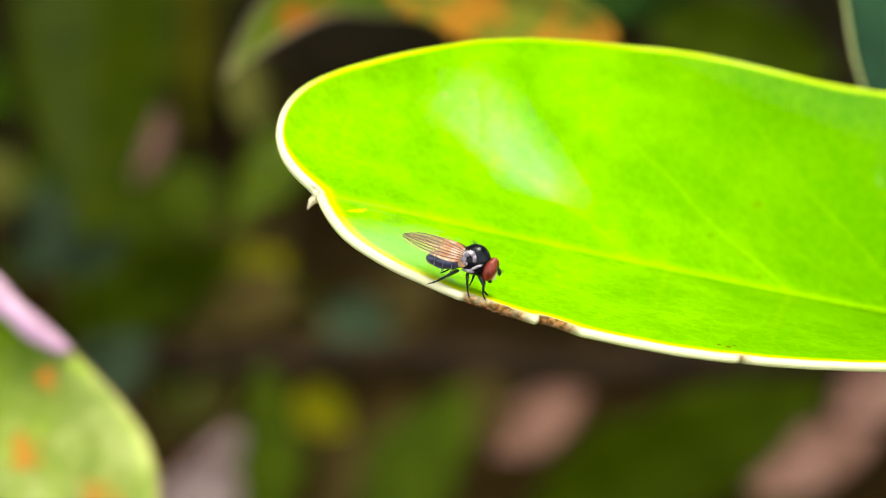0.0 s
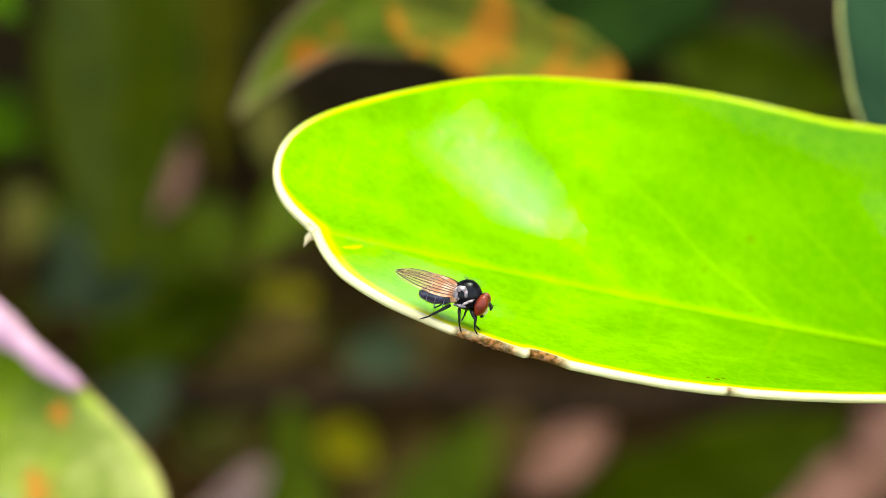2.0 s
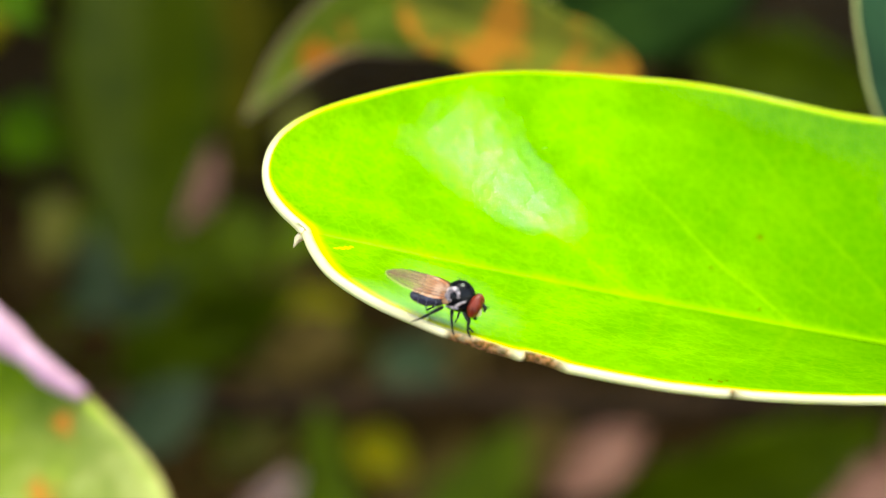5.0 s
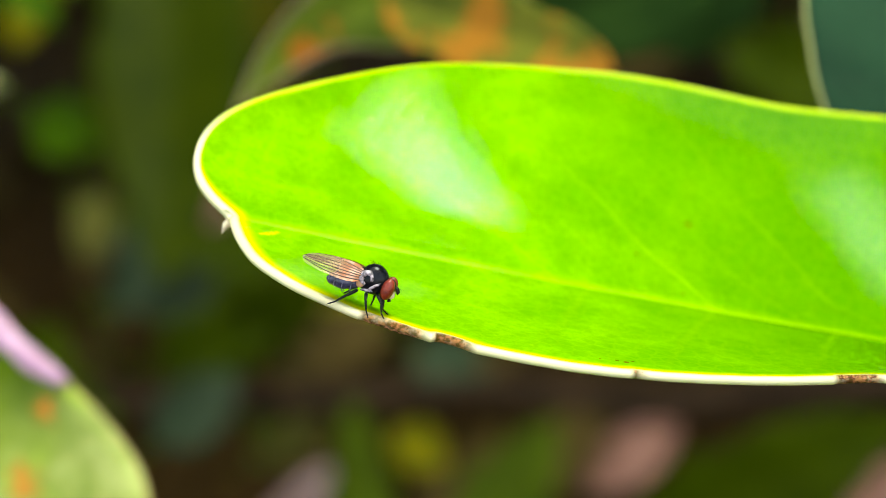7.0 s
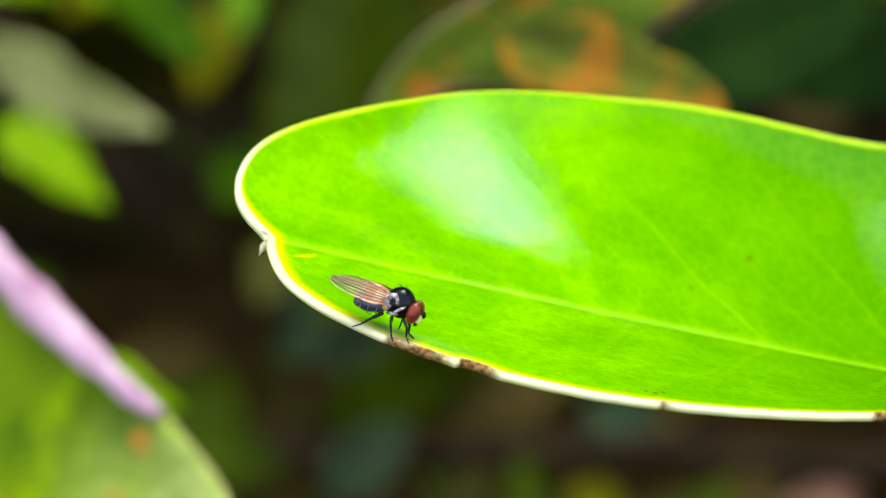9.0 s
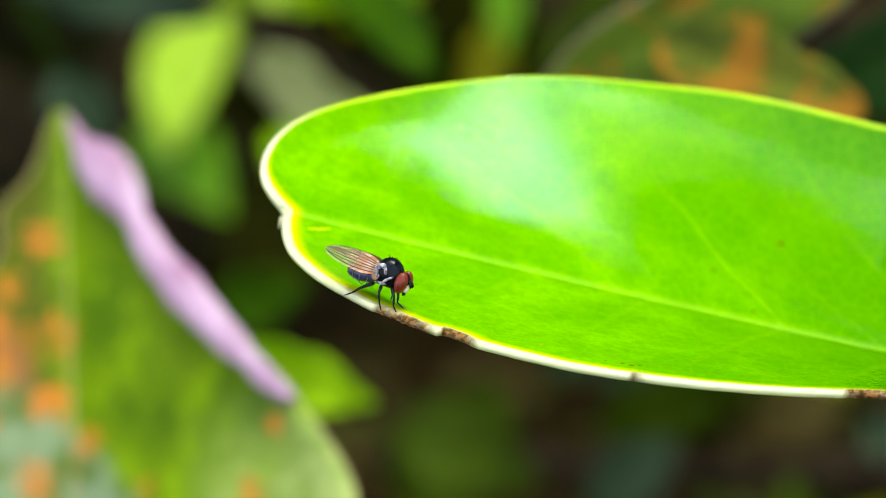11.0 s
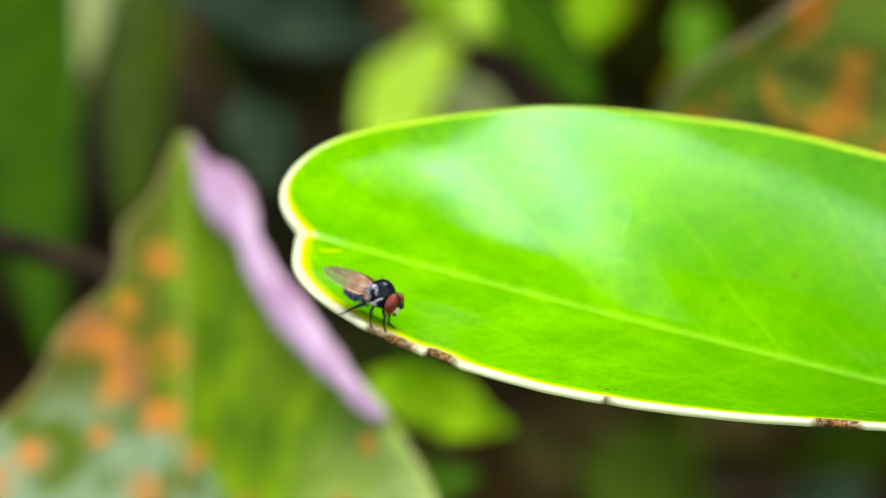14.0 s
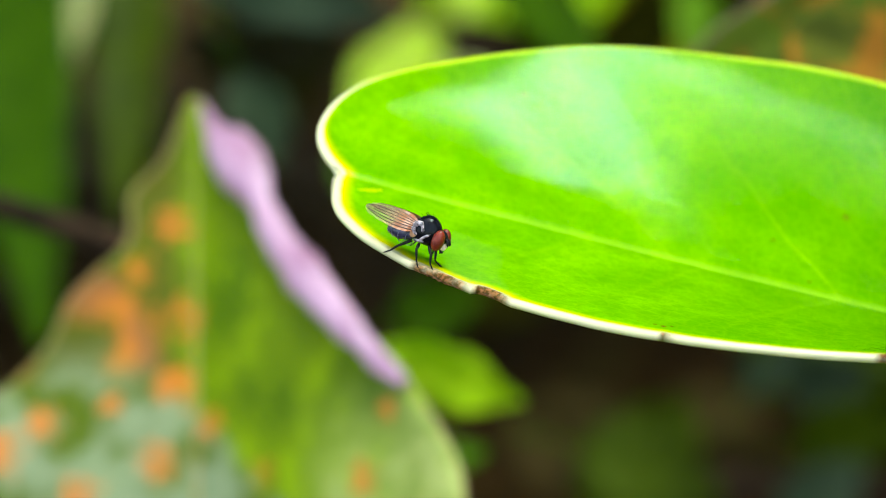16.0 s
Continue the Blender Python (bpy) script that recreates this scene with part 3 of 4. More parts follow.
spotted = shrub_leaf((-0.0504, 0.0650, 0.4105), (-0.0644, 0.1140, 0.4694), 30, M_SPOTTED, "large green leaf with rusty spots and rolled lilac margin",
                     side=(0.9969, -0.0373, 0.0688), **SPOT_SHAPE)


def rolled_margin(thing, length, half):
    """The margin near the tip rolls over and shows its lilac underside."""
    verts, _, _ = blade_mesh(length, half, **SPOT_SHAPE)
    edge = verts[:SPOT_SHAPE["ns"]]
    bm, rings = bmesh.new(), []
    last = SPOT_SHAPE["ns"] - 1
    for k in range(last // 2, last + 1):
        u = k / last
        q = Vector(edge[k])
        w = float(glide((0.49, 0.56, 0.70, 0.82, 0.90, 0.95, 1.0), (0.4, 1.6, 1.7, 2.0, 2.4, 1.1, 0.5), u))
        w *= 1 + 0.08 * math.sin(u * 76) + 0.22 * math.sin(u * 29 + 0.6) + 0.05 * math.sin(u * 131)
        way = Vector(edge[min(k + 1, last)] - edge[k - 1]).normalized()
        out = way.cross(Vector((0, 0, 1))).normalized()
        rings.append([bm.verts.new((q + out * (w * math.cos(a) - min(0.9, 0.7 * w)) + Vector((0, 0, 0.55 * w * math.sin(a) + 0.3))) * MM)
                      for a in np.linspace(0, 2 * math.pi, 14, endpoint=False)])
    for r0, r1 in zip(rings, rings[1:]):
        for j in range(14):
            bm.faces.new((r0[j], r0[(j + 1) % 14], r1[(j + 1) % 14], r1[j]))
    bm.faces.new(rings[0])
    bm.faces.new(rings[-1][::-1])
    part("rolled_margin", bm, M_PURPLE, thing, "lilac rolled leaf margin")


rolled_margin(spotted, (Vector((-0.0644, 0.1140, 0.4694)) - Vector((-0.0504, 0.0650, 0.4105))).length / MM, 30)
# rust-blotched leaves behind
shrub_leaf((0.0253, 0.134, 0.4964), (-0.0178, 0.128, 0.4605), 9.0, M_RUSTY, "green leaf with orange rust blotches and pale torn margin",
           bend=0.05, wave=0.5, seed=5, ruffle=0.6, ns=52, nv=9,
           profile=((0, 0.12, 0.25, 0.48, 0.60, 0.67, 0.74, 0.86, 1), (0.05, 0.8, 1.1, 1.1, 1.0, 0.66, 0.28, 0.07, 0.01),
                    (0.05, 0.3, 0.42, 0.42, 0.46, 0.52, 0.55, 0.42, 0.01)))
shrub_leaf((-0.0015, 0.126, 0.4745), (0.022, 0.108, 0.4738), 4.6, M_RUST, "small browned leaf with orange rust blotches", seed=6, point=0.8)
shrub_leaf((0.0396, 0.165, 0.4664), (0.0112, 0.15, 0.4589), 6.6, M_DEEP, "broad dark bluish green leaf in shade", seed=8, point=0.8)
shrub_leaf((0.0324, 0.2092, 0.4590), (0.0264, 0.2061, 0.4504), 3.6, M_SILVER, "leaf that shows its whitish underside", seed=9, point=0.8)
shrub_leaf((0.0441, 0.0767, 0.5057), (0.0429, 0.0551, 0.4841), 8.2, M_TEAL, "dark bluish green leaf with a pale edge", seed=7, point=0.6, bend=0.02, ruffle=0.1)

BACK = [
    ((-0.0492, 0.4031, 0.4014), (-0.0468, 0.3192, 0.3483), 16.5, M_SHADE, "long olive green hanging leaf, darkened for shade"),
    ((-0.0338, 0.4504, 0.3817), (-0.0294, 0.3744, 0.3450), 6.6, M_DARK, "narrow green hanging leaf, darkened for shade"),
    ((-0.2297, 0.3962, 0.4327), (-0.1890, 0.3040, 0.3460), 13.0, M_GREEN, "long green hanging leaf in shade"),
    ((-0.2219, 0.4207, 0.4133), (-0.2147, 0.3766, 0.3734), 5.5, M_PALE, "pale green leaf with a whitish sheen in its colour"),
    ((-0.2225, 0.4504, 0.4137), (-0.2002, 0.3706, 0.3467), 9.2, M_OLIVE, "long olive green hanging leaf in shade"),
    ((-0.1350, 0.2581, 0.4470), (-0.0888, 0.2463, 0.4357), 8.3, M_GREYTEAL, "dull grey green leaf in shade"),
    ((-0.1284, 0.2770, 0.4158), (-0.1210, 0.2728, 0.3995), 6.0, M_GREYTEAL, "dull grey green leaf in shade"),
    ((-0.2082, 0.6020, 0.3231), (-0.1860, 0.4940, 0.3175), 13.0, M_BRIGHT, "lime green leaf with sunlight in its colour"),
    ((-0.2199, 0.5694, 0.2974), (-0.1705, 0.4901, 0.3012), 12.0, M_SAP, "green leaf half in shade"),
    ((-0.1739, 0.4876, 0.3752), (-0.1177, 0.4156, 0.3820), 7.5, M_LIME, "lime green leaf with sunlight in its colour"),
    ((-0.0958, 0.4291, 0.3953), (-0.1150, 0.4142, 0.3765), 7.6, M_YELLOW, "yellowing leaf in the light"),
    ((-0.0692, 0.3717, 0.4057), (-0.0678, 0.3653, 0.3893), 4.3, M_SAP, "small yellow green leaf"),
    ((-0.1218, 0.3588, 0.3894), (-0.0701, 0.2728, 0.4063), 6.4, M_PALE, "pale green leaf with a whitish sheen in its colour"),
    ((-0.1186, 0.3640, 0.3731), (-0.0814, 0.2860, 0.3884), 6.0, M_LIME, "lime green leaf with sunlight in its colour"),
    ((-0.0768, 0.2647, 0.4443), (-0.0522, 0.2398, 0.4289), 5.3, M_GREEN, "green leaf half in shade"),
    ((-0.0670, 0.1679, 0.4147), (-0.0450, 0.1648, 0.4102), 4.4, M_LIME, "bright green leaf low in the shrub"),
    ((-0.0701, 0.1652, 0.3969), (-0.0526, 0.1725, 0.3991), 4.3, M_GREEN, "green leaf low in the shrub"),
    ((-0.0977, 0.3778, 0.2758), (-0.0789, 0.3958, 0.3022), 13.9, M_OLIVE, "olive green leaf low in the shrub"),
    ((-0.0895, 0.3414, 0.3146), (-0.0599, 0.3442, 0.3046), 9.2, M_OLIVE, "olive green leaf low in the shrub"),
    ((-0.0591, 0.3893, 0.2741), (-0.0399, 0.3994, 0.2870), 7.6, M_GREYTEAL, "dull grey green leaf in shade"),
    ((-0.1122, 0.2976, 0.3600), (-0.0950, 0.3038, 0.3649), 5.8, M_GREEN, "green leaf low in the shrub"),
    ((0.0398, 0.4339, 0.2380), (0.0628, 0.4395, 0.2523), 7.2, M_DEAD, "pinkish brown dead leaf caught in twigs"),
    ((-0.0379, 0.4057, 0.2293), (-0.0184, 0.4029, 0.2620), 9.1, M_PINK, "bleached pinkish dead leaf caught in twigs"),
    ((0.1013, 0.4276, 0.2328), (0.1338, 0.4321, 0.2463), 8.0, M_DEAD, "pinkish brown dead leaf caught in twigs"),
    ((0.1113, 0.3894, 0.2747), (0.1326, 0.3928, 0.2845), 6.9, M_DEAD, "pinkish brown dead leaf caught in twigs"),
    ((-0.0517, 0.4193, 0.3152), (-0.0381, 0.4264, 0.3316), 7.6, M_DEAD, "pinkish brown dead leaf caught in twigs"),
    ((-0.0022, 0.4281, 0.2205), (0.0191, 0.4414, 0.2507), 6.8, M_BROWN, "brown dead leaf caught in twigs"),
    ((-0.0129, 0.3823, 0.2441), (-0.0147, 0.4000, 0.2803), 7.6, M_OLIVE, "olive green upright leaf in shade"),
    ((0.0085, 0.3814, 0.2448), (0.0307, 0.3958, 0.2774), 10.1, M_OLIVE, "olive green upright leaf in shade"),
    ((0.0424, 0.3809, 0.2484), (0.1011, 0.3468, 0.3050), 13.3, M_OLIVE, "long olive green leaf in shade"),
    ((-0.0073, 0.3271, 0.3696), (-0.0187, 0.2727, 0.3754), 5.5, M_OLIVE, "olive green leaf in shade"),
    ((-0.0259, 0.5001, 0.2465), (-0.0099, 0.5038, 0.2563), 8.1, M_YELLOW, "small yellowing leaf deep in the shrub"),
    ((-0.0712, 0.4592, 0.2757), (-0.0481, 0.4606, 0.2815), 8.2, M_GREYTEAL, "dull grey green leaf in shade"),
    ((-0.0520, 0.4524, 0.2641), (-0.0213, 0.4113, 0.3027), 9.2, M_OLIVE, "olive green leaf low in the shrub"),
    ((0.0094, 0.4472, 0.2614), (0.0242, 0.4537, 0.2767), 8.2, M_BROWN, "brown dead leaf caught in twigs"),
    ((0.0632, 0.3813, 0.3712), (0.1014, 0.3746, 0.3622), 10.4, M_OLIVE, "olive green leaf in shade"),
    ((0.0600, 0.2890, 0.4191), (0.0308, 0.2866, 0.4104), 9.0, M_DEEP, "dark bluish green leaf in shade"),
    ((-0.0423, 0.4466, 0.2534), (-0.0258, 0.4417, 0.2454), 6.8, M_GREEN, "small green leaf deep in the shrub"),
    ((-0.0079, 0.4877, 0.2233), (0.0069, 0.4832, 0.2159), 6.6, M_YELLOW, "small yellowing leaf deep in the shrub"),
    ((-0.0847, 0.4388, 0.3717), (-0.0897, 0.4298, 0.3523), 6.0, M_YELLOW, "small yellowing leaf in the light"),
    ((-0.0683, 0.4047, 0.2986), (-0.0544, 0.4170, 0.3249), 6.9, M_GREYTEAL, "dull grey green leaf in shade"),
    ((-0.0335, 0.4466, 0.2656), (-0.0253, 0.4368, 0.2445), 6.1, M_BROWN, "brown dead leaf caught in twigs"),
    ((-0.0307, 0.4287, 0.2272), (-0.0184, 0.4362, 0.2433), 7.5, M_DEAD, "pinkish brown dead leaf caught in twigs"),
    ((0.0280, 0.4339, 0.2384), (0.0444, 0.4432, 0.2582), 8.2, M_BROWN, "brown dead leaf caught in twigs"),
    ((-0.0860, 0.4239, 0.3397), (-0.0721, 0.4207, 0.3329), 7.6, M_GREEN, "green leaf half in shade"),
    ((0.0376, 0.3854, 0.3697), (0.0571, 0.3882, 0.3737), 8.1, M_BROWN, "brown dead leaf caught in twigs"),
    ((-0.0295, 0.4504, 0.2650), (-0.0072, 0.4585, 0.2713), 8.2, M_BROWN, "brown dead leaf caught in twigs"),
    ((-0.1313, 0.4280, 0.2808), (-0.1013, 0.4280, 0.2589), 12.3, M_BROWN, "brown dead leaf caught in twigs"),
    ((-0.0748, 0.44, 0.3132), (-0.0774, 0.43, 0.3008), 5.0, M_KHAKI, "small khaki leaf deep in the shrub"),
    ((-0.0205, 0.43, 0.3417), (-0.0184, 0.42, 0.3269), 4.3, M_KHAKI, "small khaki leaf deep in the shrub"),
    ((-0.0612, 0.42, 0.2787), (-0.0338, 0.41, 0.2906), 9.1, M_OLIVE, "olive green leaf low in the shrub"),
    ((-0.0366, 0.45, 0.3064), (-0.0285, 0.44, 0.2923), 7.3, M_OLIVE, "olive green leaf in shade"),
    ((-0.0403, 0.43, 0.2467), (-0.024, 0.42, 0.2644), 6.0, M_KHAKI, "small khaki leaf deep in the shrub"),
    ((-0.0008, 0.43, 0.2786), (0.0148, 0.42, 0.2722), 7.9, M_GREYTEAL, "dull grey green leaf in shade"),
    ((-0.1273, 0.42, 0.397), (-0.1304, 0.41, 0.3829), 6.1, M_BRIGHT, "lime green leaf with sunlight in its colour"),
    ((-0.0999, 0.42, 0.3951), (-0.107, 0.41, 0.3811), 6.5, M_LIME, "lime green leaf with sunlight in its colour"),
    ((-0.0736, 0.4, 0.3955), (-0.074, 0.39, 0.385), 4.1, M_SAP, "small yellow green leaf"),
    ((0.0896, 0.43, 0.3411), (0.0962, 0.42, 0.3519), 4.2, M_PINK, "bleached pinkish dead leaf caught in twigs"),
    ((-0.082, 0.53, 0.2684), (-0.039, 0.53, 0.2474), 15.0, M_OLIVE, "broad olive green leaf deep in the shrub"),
    ((-0.0749, 0.51, 0.2484), (-0.0249, 0.51, 0.2506), 11.0, M_OLIVE, "broad olive green leaf deep in the shrub"),
]
for k, (base, tip, half, material, label) in enumerate(BACK):
    shrub_leaf(base, tip, half, material, label, roll=[12, -15, 20, -8, 5][k % 5], seed=20 + k, wave=0.8, ns=24, nv=5, point=1.35,
               group="leaves deep in the shrub")


# ---------------------------------------------------------------- stems, ground, undergrowth
def stem(points, radii, label):
    thing = tagged(new("stem"), label, "stem")
    part("bark", tube(points, radii, 12), M_BARK, thing)
    return thing


stem([(-0.1800, 0.1290, 0.4700), (-0.1184, 0.1249, 0.4558), (-0.0980, 0.1236, 0.4520), (-0.0800, 0.1234, 0.4473), (-0.0700, 0.1240, 0.4440)],
     [0.0022, 0.0018, 0.0016, 0.0017, 0.0010], "thin brown woody stem behind the spotted leaf")
stem([(-0.1158, 0.4270, 0.2631), (-0.0267, 0.4235, 0.2675), (0.0153, 0.4225, 0.2708), (0.0546, 0.4190, 0.2687), (0.1725, 0.4168, 0.2795)],
     [0.005, 0.0040, 0.0036, 0.0038, 0.005], "dark brown branch deep in the shrub")
stem([(-0.1766, 0.5130, 0.3814), (-0.1582, 0.5058, 0.3488), (-0.1374, 0.5024, 0.3227), (-0.1133, 0.4965, 0.2882)],
     [0.005, 0.0046, 0.0044, 0.0040], "dark brown slanting branch deep in the shrub")


def ground():
    size, n = 400.0, 90
    t = np.linspace(-1, 1, n)
    ax = np.sign(t) * (np.abs(t) ** 5) * size
    verts = []
    for y in ax:
        for x in ax:
            near = math.exp(-(x * x + y * y) / 9)
            verts.append((x, y + 0.5, 0.03 * near * noise.noise(Vector((x * 6, y * 6, 0)))))
    faces = [(r * n + c, r * n + c + 1, (r + 1) * n + c + 1, (r + 1) * n + c) for r in range(n - 1) for c in range(n - 1)]
    tagged(link_mesh("ground", verts, faces, M_SOIL), "dark brown bare soil under the shrub", "ground", kind="structure")


ground()


def many_leaves(name, label, count, material, where, size, seed):
    rng = random.Random(seed)
    forms = [blade_mesh(1.0, 0.26, wave=0.03, thick=0.01, seed=seed + k, ns=9, nv=2) for k in range(4)]
    verts, faces, attrs = [], [], {"along": [], "across": [], "rim": []}
    for _ in range(count):
        v, f, a = forms[rng.randrange(4)]
        big = size * rng.uniform(0.7, 1.4)
        m = Matrix.Translation(where(rng)) @ Euler((rng.uniform(-0.9, 0.9), rng.uniform(-0.3, 1.1), rng.uniform(0, 6.3))).to_matrix().to_4x4()
        start = sum(len(q) for q in verts)
        verts.append(np.array([m @ Vector(q * big) for q in v]))
        faces += [tuple(i + start for i in q) for q in f]
        for key in attrs:
            attrs[key].append(a[key] * big / MM)
    ob = link_mesh(name, np.concatenate(verts), faces, material, attrs={k: np.concatenate(q) for k, q in attrs.items()})
    return tagged(ob, label, "foliage", kind="stuff")


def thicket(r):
    """A place in the thicket that closes the far side; its top, above the view, is added to block sky."""
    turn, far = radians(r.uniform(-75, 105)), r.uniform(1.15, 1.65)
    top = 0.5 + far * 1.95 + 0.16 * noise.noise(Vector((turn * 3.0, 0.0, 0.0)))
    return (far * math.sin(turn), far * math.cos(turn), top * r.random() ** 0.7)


many_leaves("undergrowth", "dense shrub leaves with shade in their colour and an added unseen top", 7000, M_DARK, thicket, 0.165, 11)
many_leaves("leaf_litter", "brown fallen leaves on the soil", 260, M_BROWN,
            lambda r: (r.uniform(-0.7, 0.6), r.uniform(0.3, 1.3), r.uniform(0.012, 0.035)), 0.05, 12)


# ---------------------------------------------------------------- the fly
FLY_AT = LEAF_AT @ pose(7.095 * MM, -11.662 * MM, -0.85 * MM, 0, 0, -29)


def wing(parent, sign):
    """A wing from its hinge, swept back over the abdomen; sign +1 for the fly's left."""
    ns, nv = 26, 9
    u = np.linspace(0, 1, ns)
    lead = glide((0, 0.15, 0.5, 0.8, 0.95, 1), (0.32, 0.62, 0.70, 0.52, 0.28, 0.0), u)
    trail = glide((0, 0.12, 0.4, 0.7, 0.92, 1), (-0.25, -0.50, -0.58, -0.46, -0.24, 0.0), u)
    length = 4.35

    def at(uu, k):
        return np.array([uu * length, k, 0.10 * math.sin(uu * 3.1) + 0.05 * k * k + 0.03 * math.sin(9 * k)])

    verts, along = [], []
    for i in range(ns):
        for k in np.linspace(0, 1, nv):
            y = trail[i] + (lead[i] - trail[i]) * k
            verts.append(at(u[i], y))
            along.append(u[i] * length)
    verts = np.array(verts)
    axis = Vector((-0.99, -0.075 * sign, -0.01)).normalized()
    out = Vector((0, 0.60 * sign, -0.80))
    out = (out - axis * out.dot(axis)).normalized()
    up = axis.cross(out) * -sign
    m = Matrix.Translation((-0.05, 0.58 * sign, 2.30 - 0.05 * sign)) @ Matrix((axis, out, up)).transposed().to_4x4()
    flip = np.array([1, 1, 1])
    faces = [(i * nv + k, i * nv + k + 1, (i + 1) * nv + k + 1, (i + 1) * nv + k) for i in range(ns - 1) for k in range(nv - 1)]
    thin = np.concatenate([verts, verts - [0, 0, 0.012]])
    low = [tuple(q + len(verts) for q in f[::-1]) for f in faces]
    world_pts = np.array([m @ Vector(q * flip) for q in thin]) * MM
    ob = link_mesh("wing", world_pts, faces + low, M_WING, parent, "smoky amber translucent wing", {"along": along * 2})
    # veins
    for a, b, c, r in ((0.60, 0.86, 0.06, 0.034), (0.35, 0.50, 0.10, 0.028), (0.14, 0.22, 0.02, 0.030), (-0.08, -0.10, -0.06, 0.028),
                       (-0.25, -0.40, -0.16, 0.024), (-0.40, -0.70, -0.40, 0.022)):
        pts = []
        for uu in np.linspace(0.02, 0.97 if c > -0.3 else 0.8, 12):
            y = (1 - uu) ** 2 * a * 0.5 + 2 * uu * (1 - uu) * b + uu * uu * c
            hi, lo = np.interp(uu, u, lead), np.interp(uu, u, trail)
            q = at(uu, min(max(y, lo), hi)) + [0, 0, 0.004]
            pts.append((m @ Vector(q * flip)) * MM)
        part("vein", tube(pts, [1.25 * r * (1 - 0.4 * k / 11) * MM for k in range(12)], 5), M_VEIN, ob)
    for uu, y0, y1 in ((0.42, 0.16, -0.22), (0.66, 0.02, -0.30)):
        pts = [(m @ Vector((at(uu, y) + [0, 0, 0.004]) * flip)) * MM for y in np.linspace(y0, y1, 4)]
        part("vein", tube(pts, [0.016 * MM] * 4, 5), M_VEIN, ob)


def leg(parent, points, radii):
    """One leg through hip, knee, ankle and foot; the foot ends in small claws."""
    fine, sizes = [], []
    for a, b, r0, r1 in zip(points, points[1:], radii, radii[1:]):
        for k in range(5):
            f = k / 5
            swell = 1 + 0.22 * math.sin(math.pi * f)
            fine.append((Vector(a).lerp(Vector(b), f)) * MM)
            sizes.append((r0 + (r1 - r0) * f) * swell * MM)
    fine.append(Vector(points[-1]) * MM)
    sizes.append(radii[-1] * MM)
    bm = tube(fine, sizes, 8)
    foot = Vector(points[-1])
    way = (Vector(points[-1]) - Vector(points[-2])).normalized()
    for s in (-0.09, 0.09):
        side = way.cross(Vector((0, 0, 1))).normalized() * s
        tube([foot * MM, (foot + side + way * 0.06 + Vector((0, 0, -0.01))) * MM], [0.03 * MM, 0.008 * MM], 5, bm)
    rng = random.Random(int(points[0][0] * 100))
    for k in range(14):
        j = rng.randrange(4, len(fine) - 1)
        out = Vector((rng.uniform(-1, 1), rng.uniform(-1, 1), rng.uniform(-0.4, 0.6))).normalized() * 0.14 * MM
        tube([fine[j], fine[j] + out], [0.010 * MM, 0.003 * MM], 4, bm)
    return part("leg", bm, M_LEG, parent)


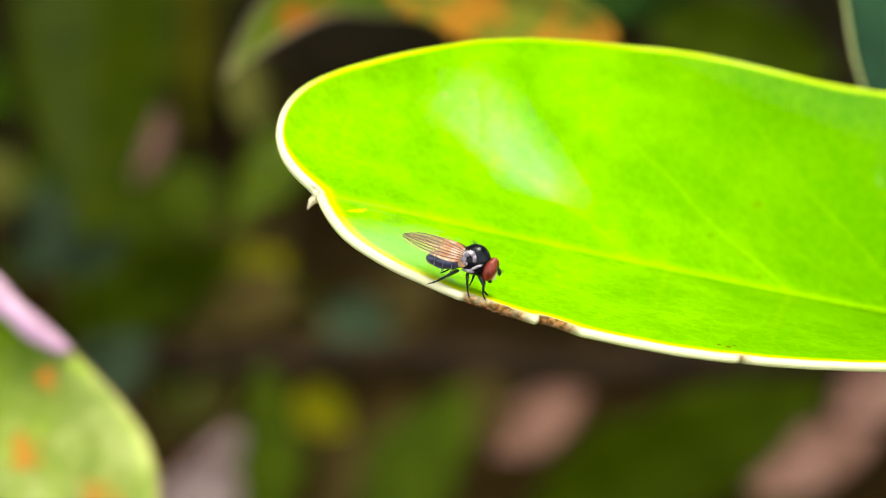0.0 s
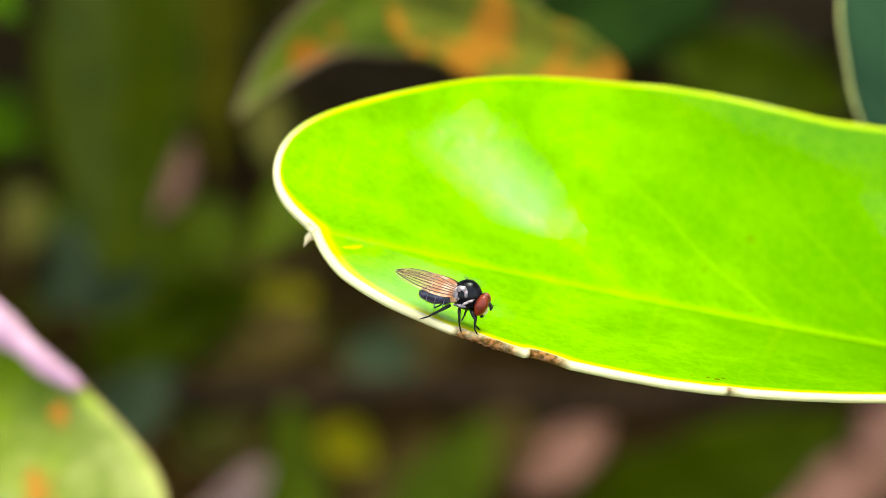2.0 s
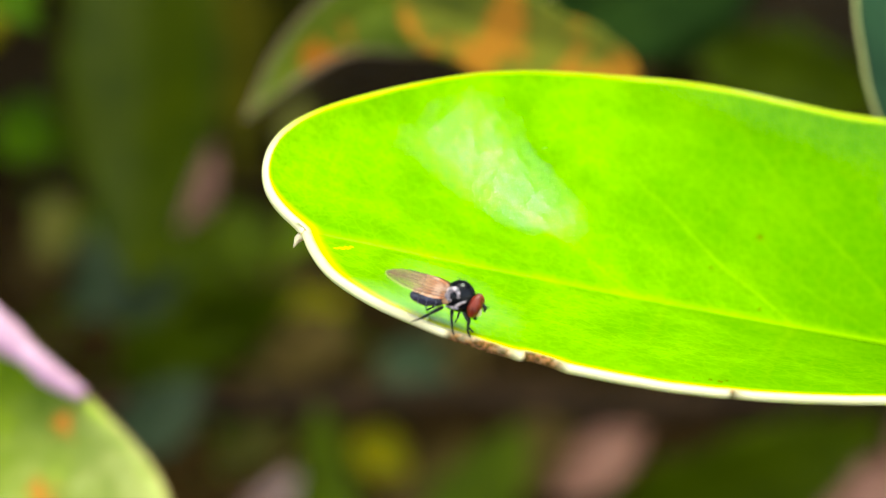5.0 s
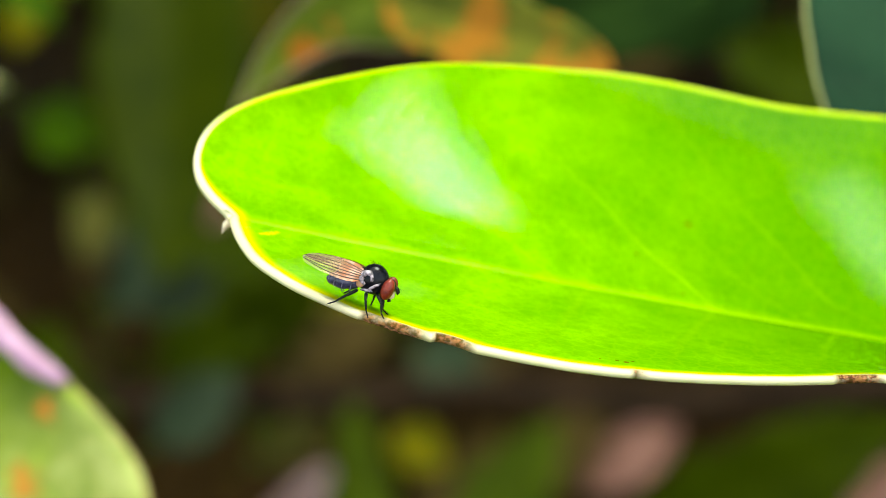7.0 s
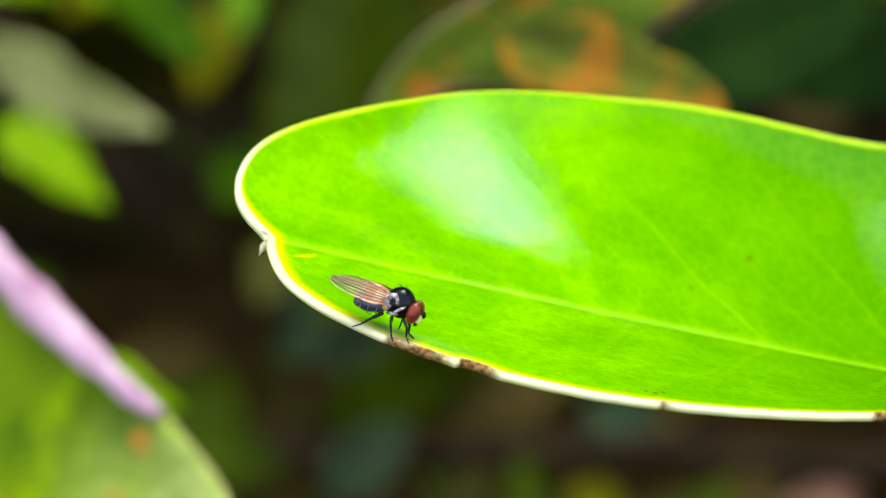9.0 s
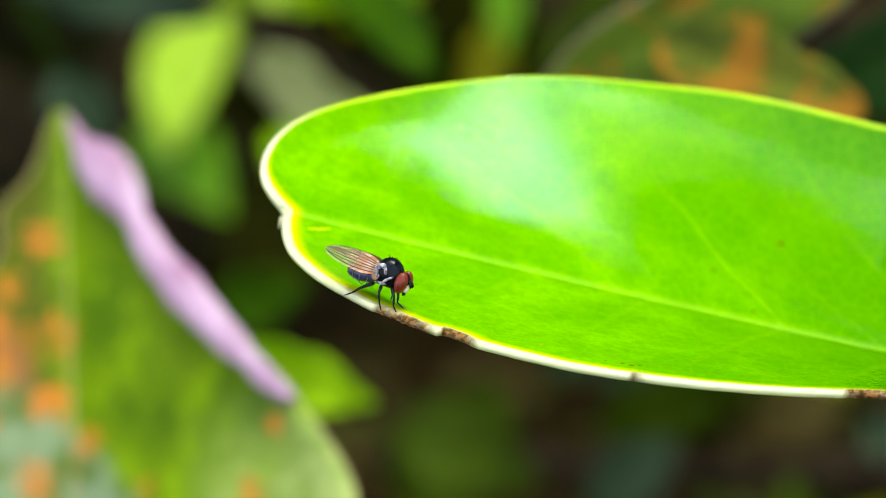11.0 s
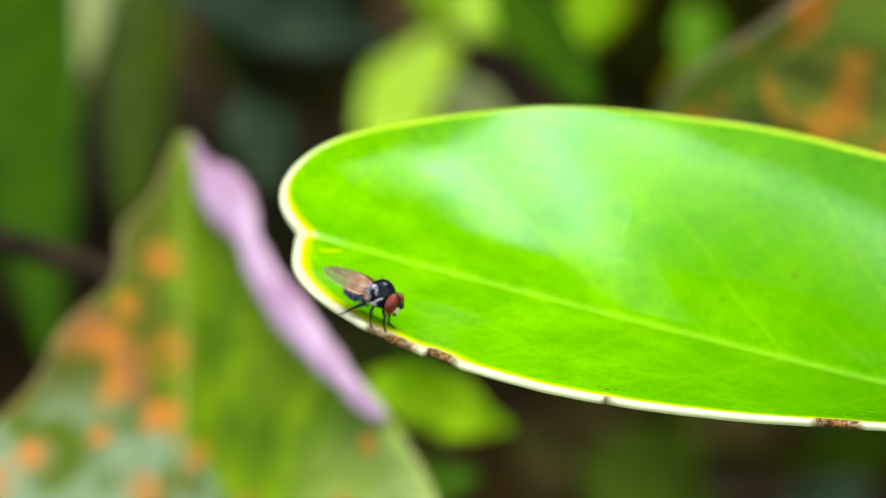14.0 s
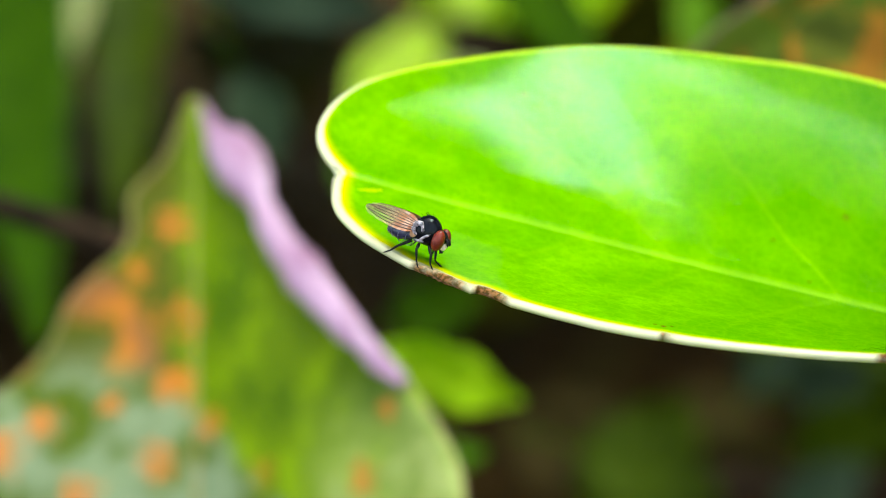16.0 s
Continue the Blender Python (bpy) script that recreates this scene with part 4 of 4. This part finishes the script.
def fly():
    thing = tagged(new("fly"), "small black fly with brick-red eyes and amber wings on the leaf", "fly")
    thing.matrix_world = FLY_AT
    mm = lambda q: tuple(c * MM for c in q)  # noqa: E731
    part("thorax", ball(mm((0.36, 0, 2.06)), mm((1.00, 0.82, 0.96)), (0, 8, 0), 28, 36,
                        shape=lambda x, y, z: (x, y * (1 - 0.08 * x), z * (1 + (0.10 if z > 0 else -0.08) * (1 - x * x)))), M_BLACK, thing, "glossy black thorax")
    part("scutellum", ball(mm((-0.48, 0, 2.44)), mm((0.34, 0.40, 0.20)), (0, -14, 0), 12, 16), M_BLACK, thing)
    part("abdomen", ball(mm((-1.45, 0, 1.48)), mm((1.18, 0.62, 0.54)), (0, -9, 0), 26, 32,
                         shape=lambda x, y, z: (x, y * (1 - 0.18 * max(-x, 0)), z + 0.04 * math.sin(9 * x))), M_BLUE, thing, "steel blue black abdomen")
    # hind rims of the abdomen's segments, with its pale lilac highlight painted on
    for x, ry, rz in ((-0.85, 0.56, 0.49), (-1.40, 0.61, 0.53), (-1.95, 0.54, 0.47), (-2.38, 0.35, 0.30)):
        loop = [mm((x, ry * math.cos(a), 1.40 - 0.16 * (x + 1.45) - 0.08 * (1 - math.sin(a)) + rz * math.sin(a) + 0.08)) for a in np.linspace(-2.6, 5.7, 26)]
        part("segment_rim", tube(loop, [0.026 * MM] * 26, 6), M_RIM, thing, "segment rim with a painted pale lilac highlight")
    # dusted side plates round a bare black spot, and two stripes before them
    for s in (1, -1):
        arc = [mm((0.10 + 0.34 * math.cos(a), (0.78 - 0.16 * max(math.sin(a), 0)) * s, 2.26 + 0.36 * math.sin(a))) for a in np.linspace(-0.2, 4.6, 14)]
        part("side_plate", tube(arc, [(0.09 + 0.10 * math.sin(k / 13 * math.pi) * (1 + 0.3 * math.sin(k * 2.1))) * MM for k in range(14)], 8), M_DUST, thing, "grey dusted side plate")
        part("side_plate", ball(mm((0.58, 0.77 * s, 1.86)), mm((0.36, 0.07, 0.09)), (0, -42, -8 * s), 10, 14), M_DUST, thing, "grey dusted side stripe")
        part("side_plate", ball(mm((0.80, 0.71 * s, 2.02)), mm((0.28, 0.06, 0.07)), (0, -42, -12 * s), 10, 14), M_DUST, thing, "grey dusted side stripe")
        part("side_plate", ball(mm((0.20, 0.70 * s, 1.52)), mm((0.42, 0.10, 0.10)), (0, -6, -4 * s), 10, 14), M_DUST, thing, "grey dusted side stripe")
        part("calypter", ball(mm((-0.22, 0.70 * s, 1.92)), mm((0.26, 0.08, 0.38)), (0, 30, 0), 12, 14), M_CALYPTER, thing, "pale amber calypter")
    head = part("head", ball(mm((1.44, 0, 1.86)), mm((0.38, 0.59, 0.61)), (0, 6, 0), 22, 26), M_BLACK, thing, "dark head")
    for s in (1, -1):
        part("eye", ball(mm((1.44, 0.38 * s, 1.88)), mm((0.41, 0.39, 0.69)), (8 * s, 8, -16 * s), 26, 30), M_EYE, head, "brick-red compound eye")
        part("antenna", tube([mm(q) for q in ((1.80, 0.08 * s, 2.06), (1.95, 0.10 * s, 1.96), (2.04, 0.12 * s, 1.76), (2.06, 0.12 * s, 1.64))],
                             [0.05 * MM, 0.075 * MM, 0.085 * MM, 0.03 * MM], 8,
                             tube([mm((1.97, 0.11 * s, 1.94)), mm((2.30, 0.18 * s, 1.96))], [0.018 * MM, 0.004 * MM], 5)), M_LEG, head)
    part("face", ball(mm((1.64, 0, 1.56)), mm((0.24, 0.32, 0.34)), (0, -10, 0), 14, 18), M_FACE, head, "silvery face")
    part("proboscis", tube([mm(q) for q in ((1.54, 0, 1.32), (1.58, 0, 1.14), (1.62, 0, 1.04))], [0.13 * MM, 0.10 * MM, 0.14 * MM], 10), M_LEG, head)
    for s in (1, -1):
        wing(thing, s)
    # hip, knee, ankle, foot on each side
    thin = (0.105, 0.078, 0.048, 0.032)
    leg(thing, ((0.90, -0.40, 1.36), (1.38, -0.80, 1.00), (1.50, -0.86, 0.44), (1.86, -0.88, 0.04)), thin)
    leg(thing, ((0.90, 0.25, 1.36), (1.30, -0.10, 0.95), (1.34, -0.10, 0.48), (1.76, 0.30, 0.04)), thin)
    leg(thing, ((0.20, -0.50, 1.28), (0.36, -0.95, 1.02), (0.58, -1.04, 0.38), (0.80, -1.12, 0.04)), thin)
    leg(thing, ((0.36, 0.48, 1.28), (0.42, 1.05, 1.06), (0.36, 1.08, 0.44), (0.30, 0.96, 0.04)), thin)
    leg(thing, ((-0.40, -0.45, 1.30), (-0.98, -1.00, 0.82), (-1.46, -1.05, 0.34), (-1.90, -1.04, 0.04)), thin)
    leg(thing, ((-0.40, 0.45, 1.30), (-0.95, 1.30, 1.02), (-1.40, 1.55, 0.40), (-1.80, 1.65, 0.04)), thin)
    # bristles on thorax and abdomen
    rng = random.Random(8)
    bm = bmesh.new()
    for k in range(70):
        a, b = rng.uniform(-1.3, 1.3), rng.uniform(0.2, 1.4)
        n = Vector((math.sin(a) * math.cos(b), rng.choice((-1, 1)) * math.cos(a) * math.cos(b), math.sin(b)))
        if k < 45:
            q = Vector((0.36 + 0.98 * n.x, 0.80 * n.y, 2.06 + 0.96 * n.z))
        else:
            q = Vector((-1.45 + 1.16 * n.x, 0.61 * n.y, 1.48 + 0.52 * n.z))
        tube([q * MM, (q + (n + Vector((-0.7, 0, 0.1))) * 0.22) * MM], [0.012 * MM, 0.003 * MM], 4, bm)
    part("bristles", bm, M_LEG, thing)
    return thing


fly()
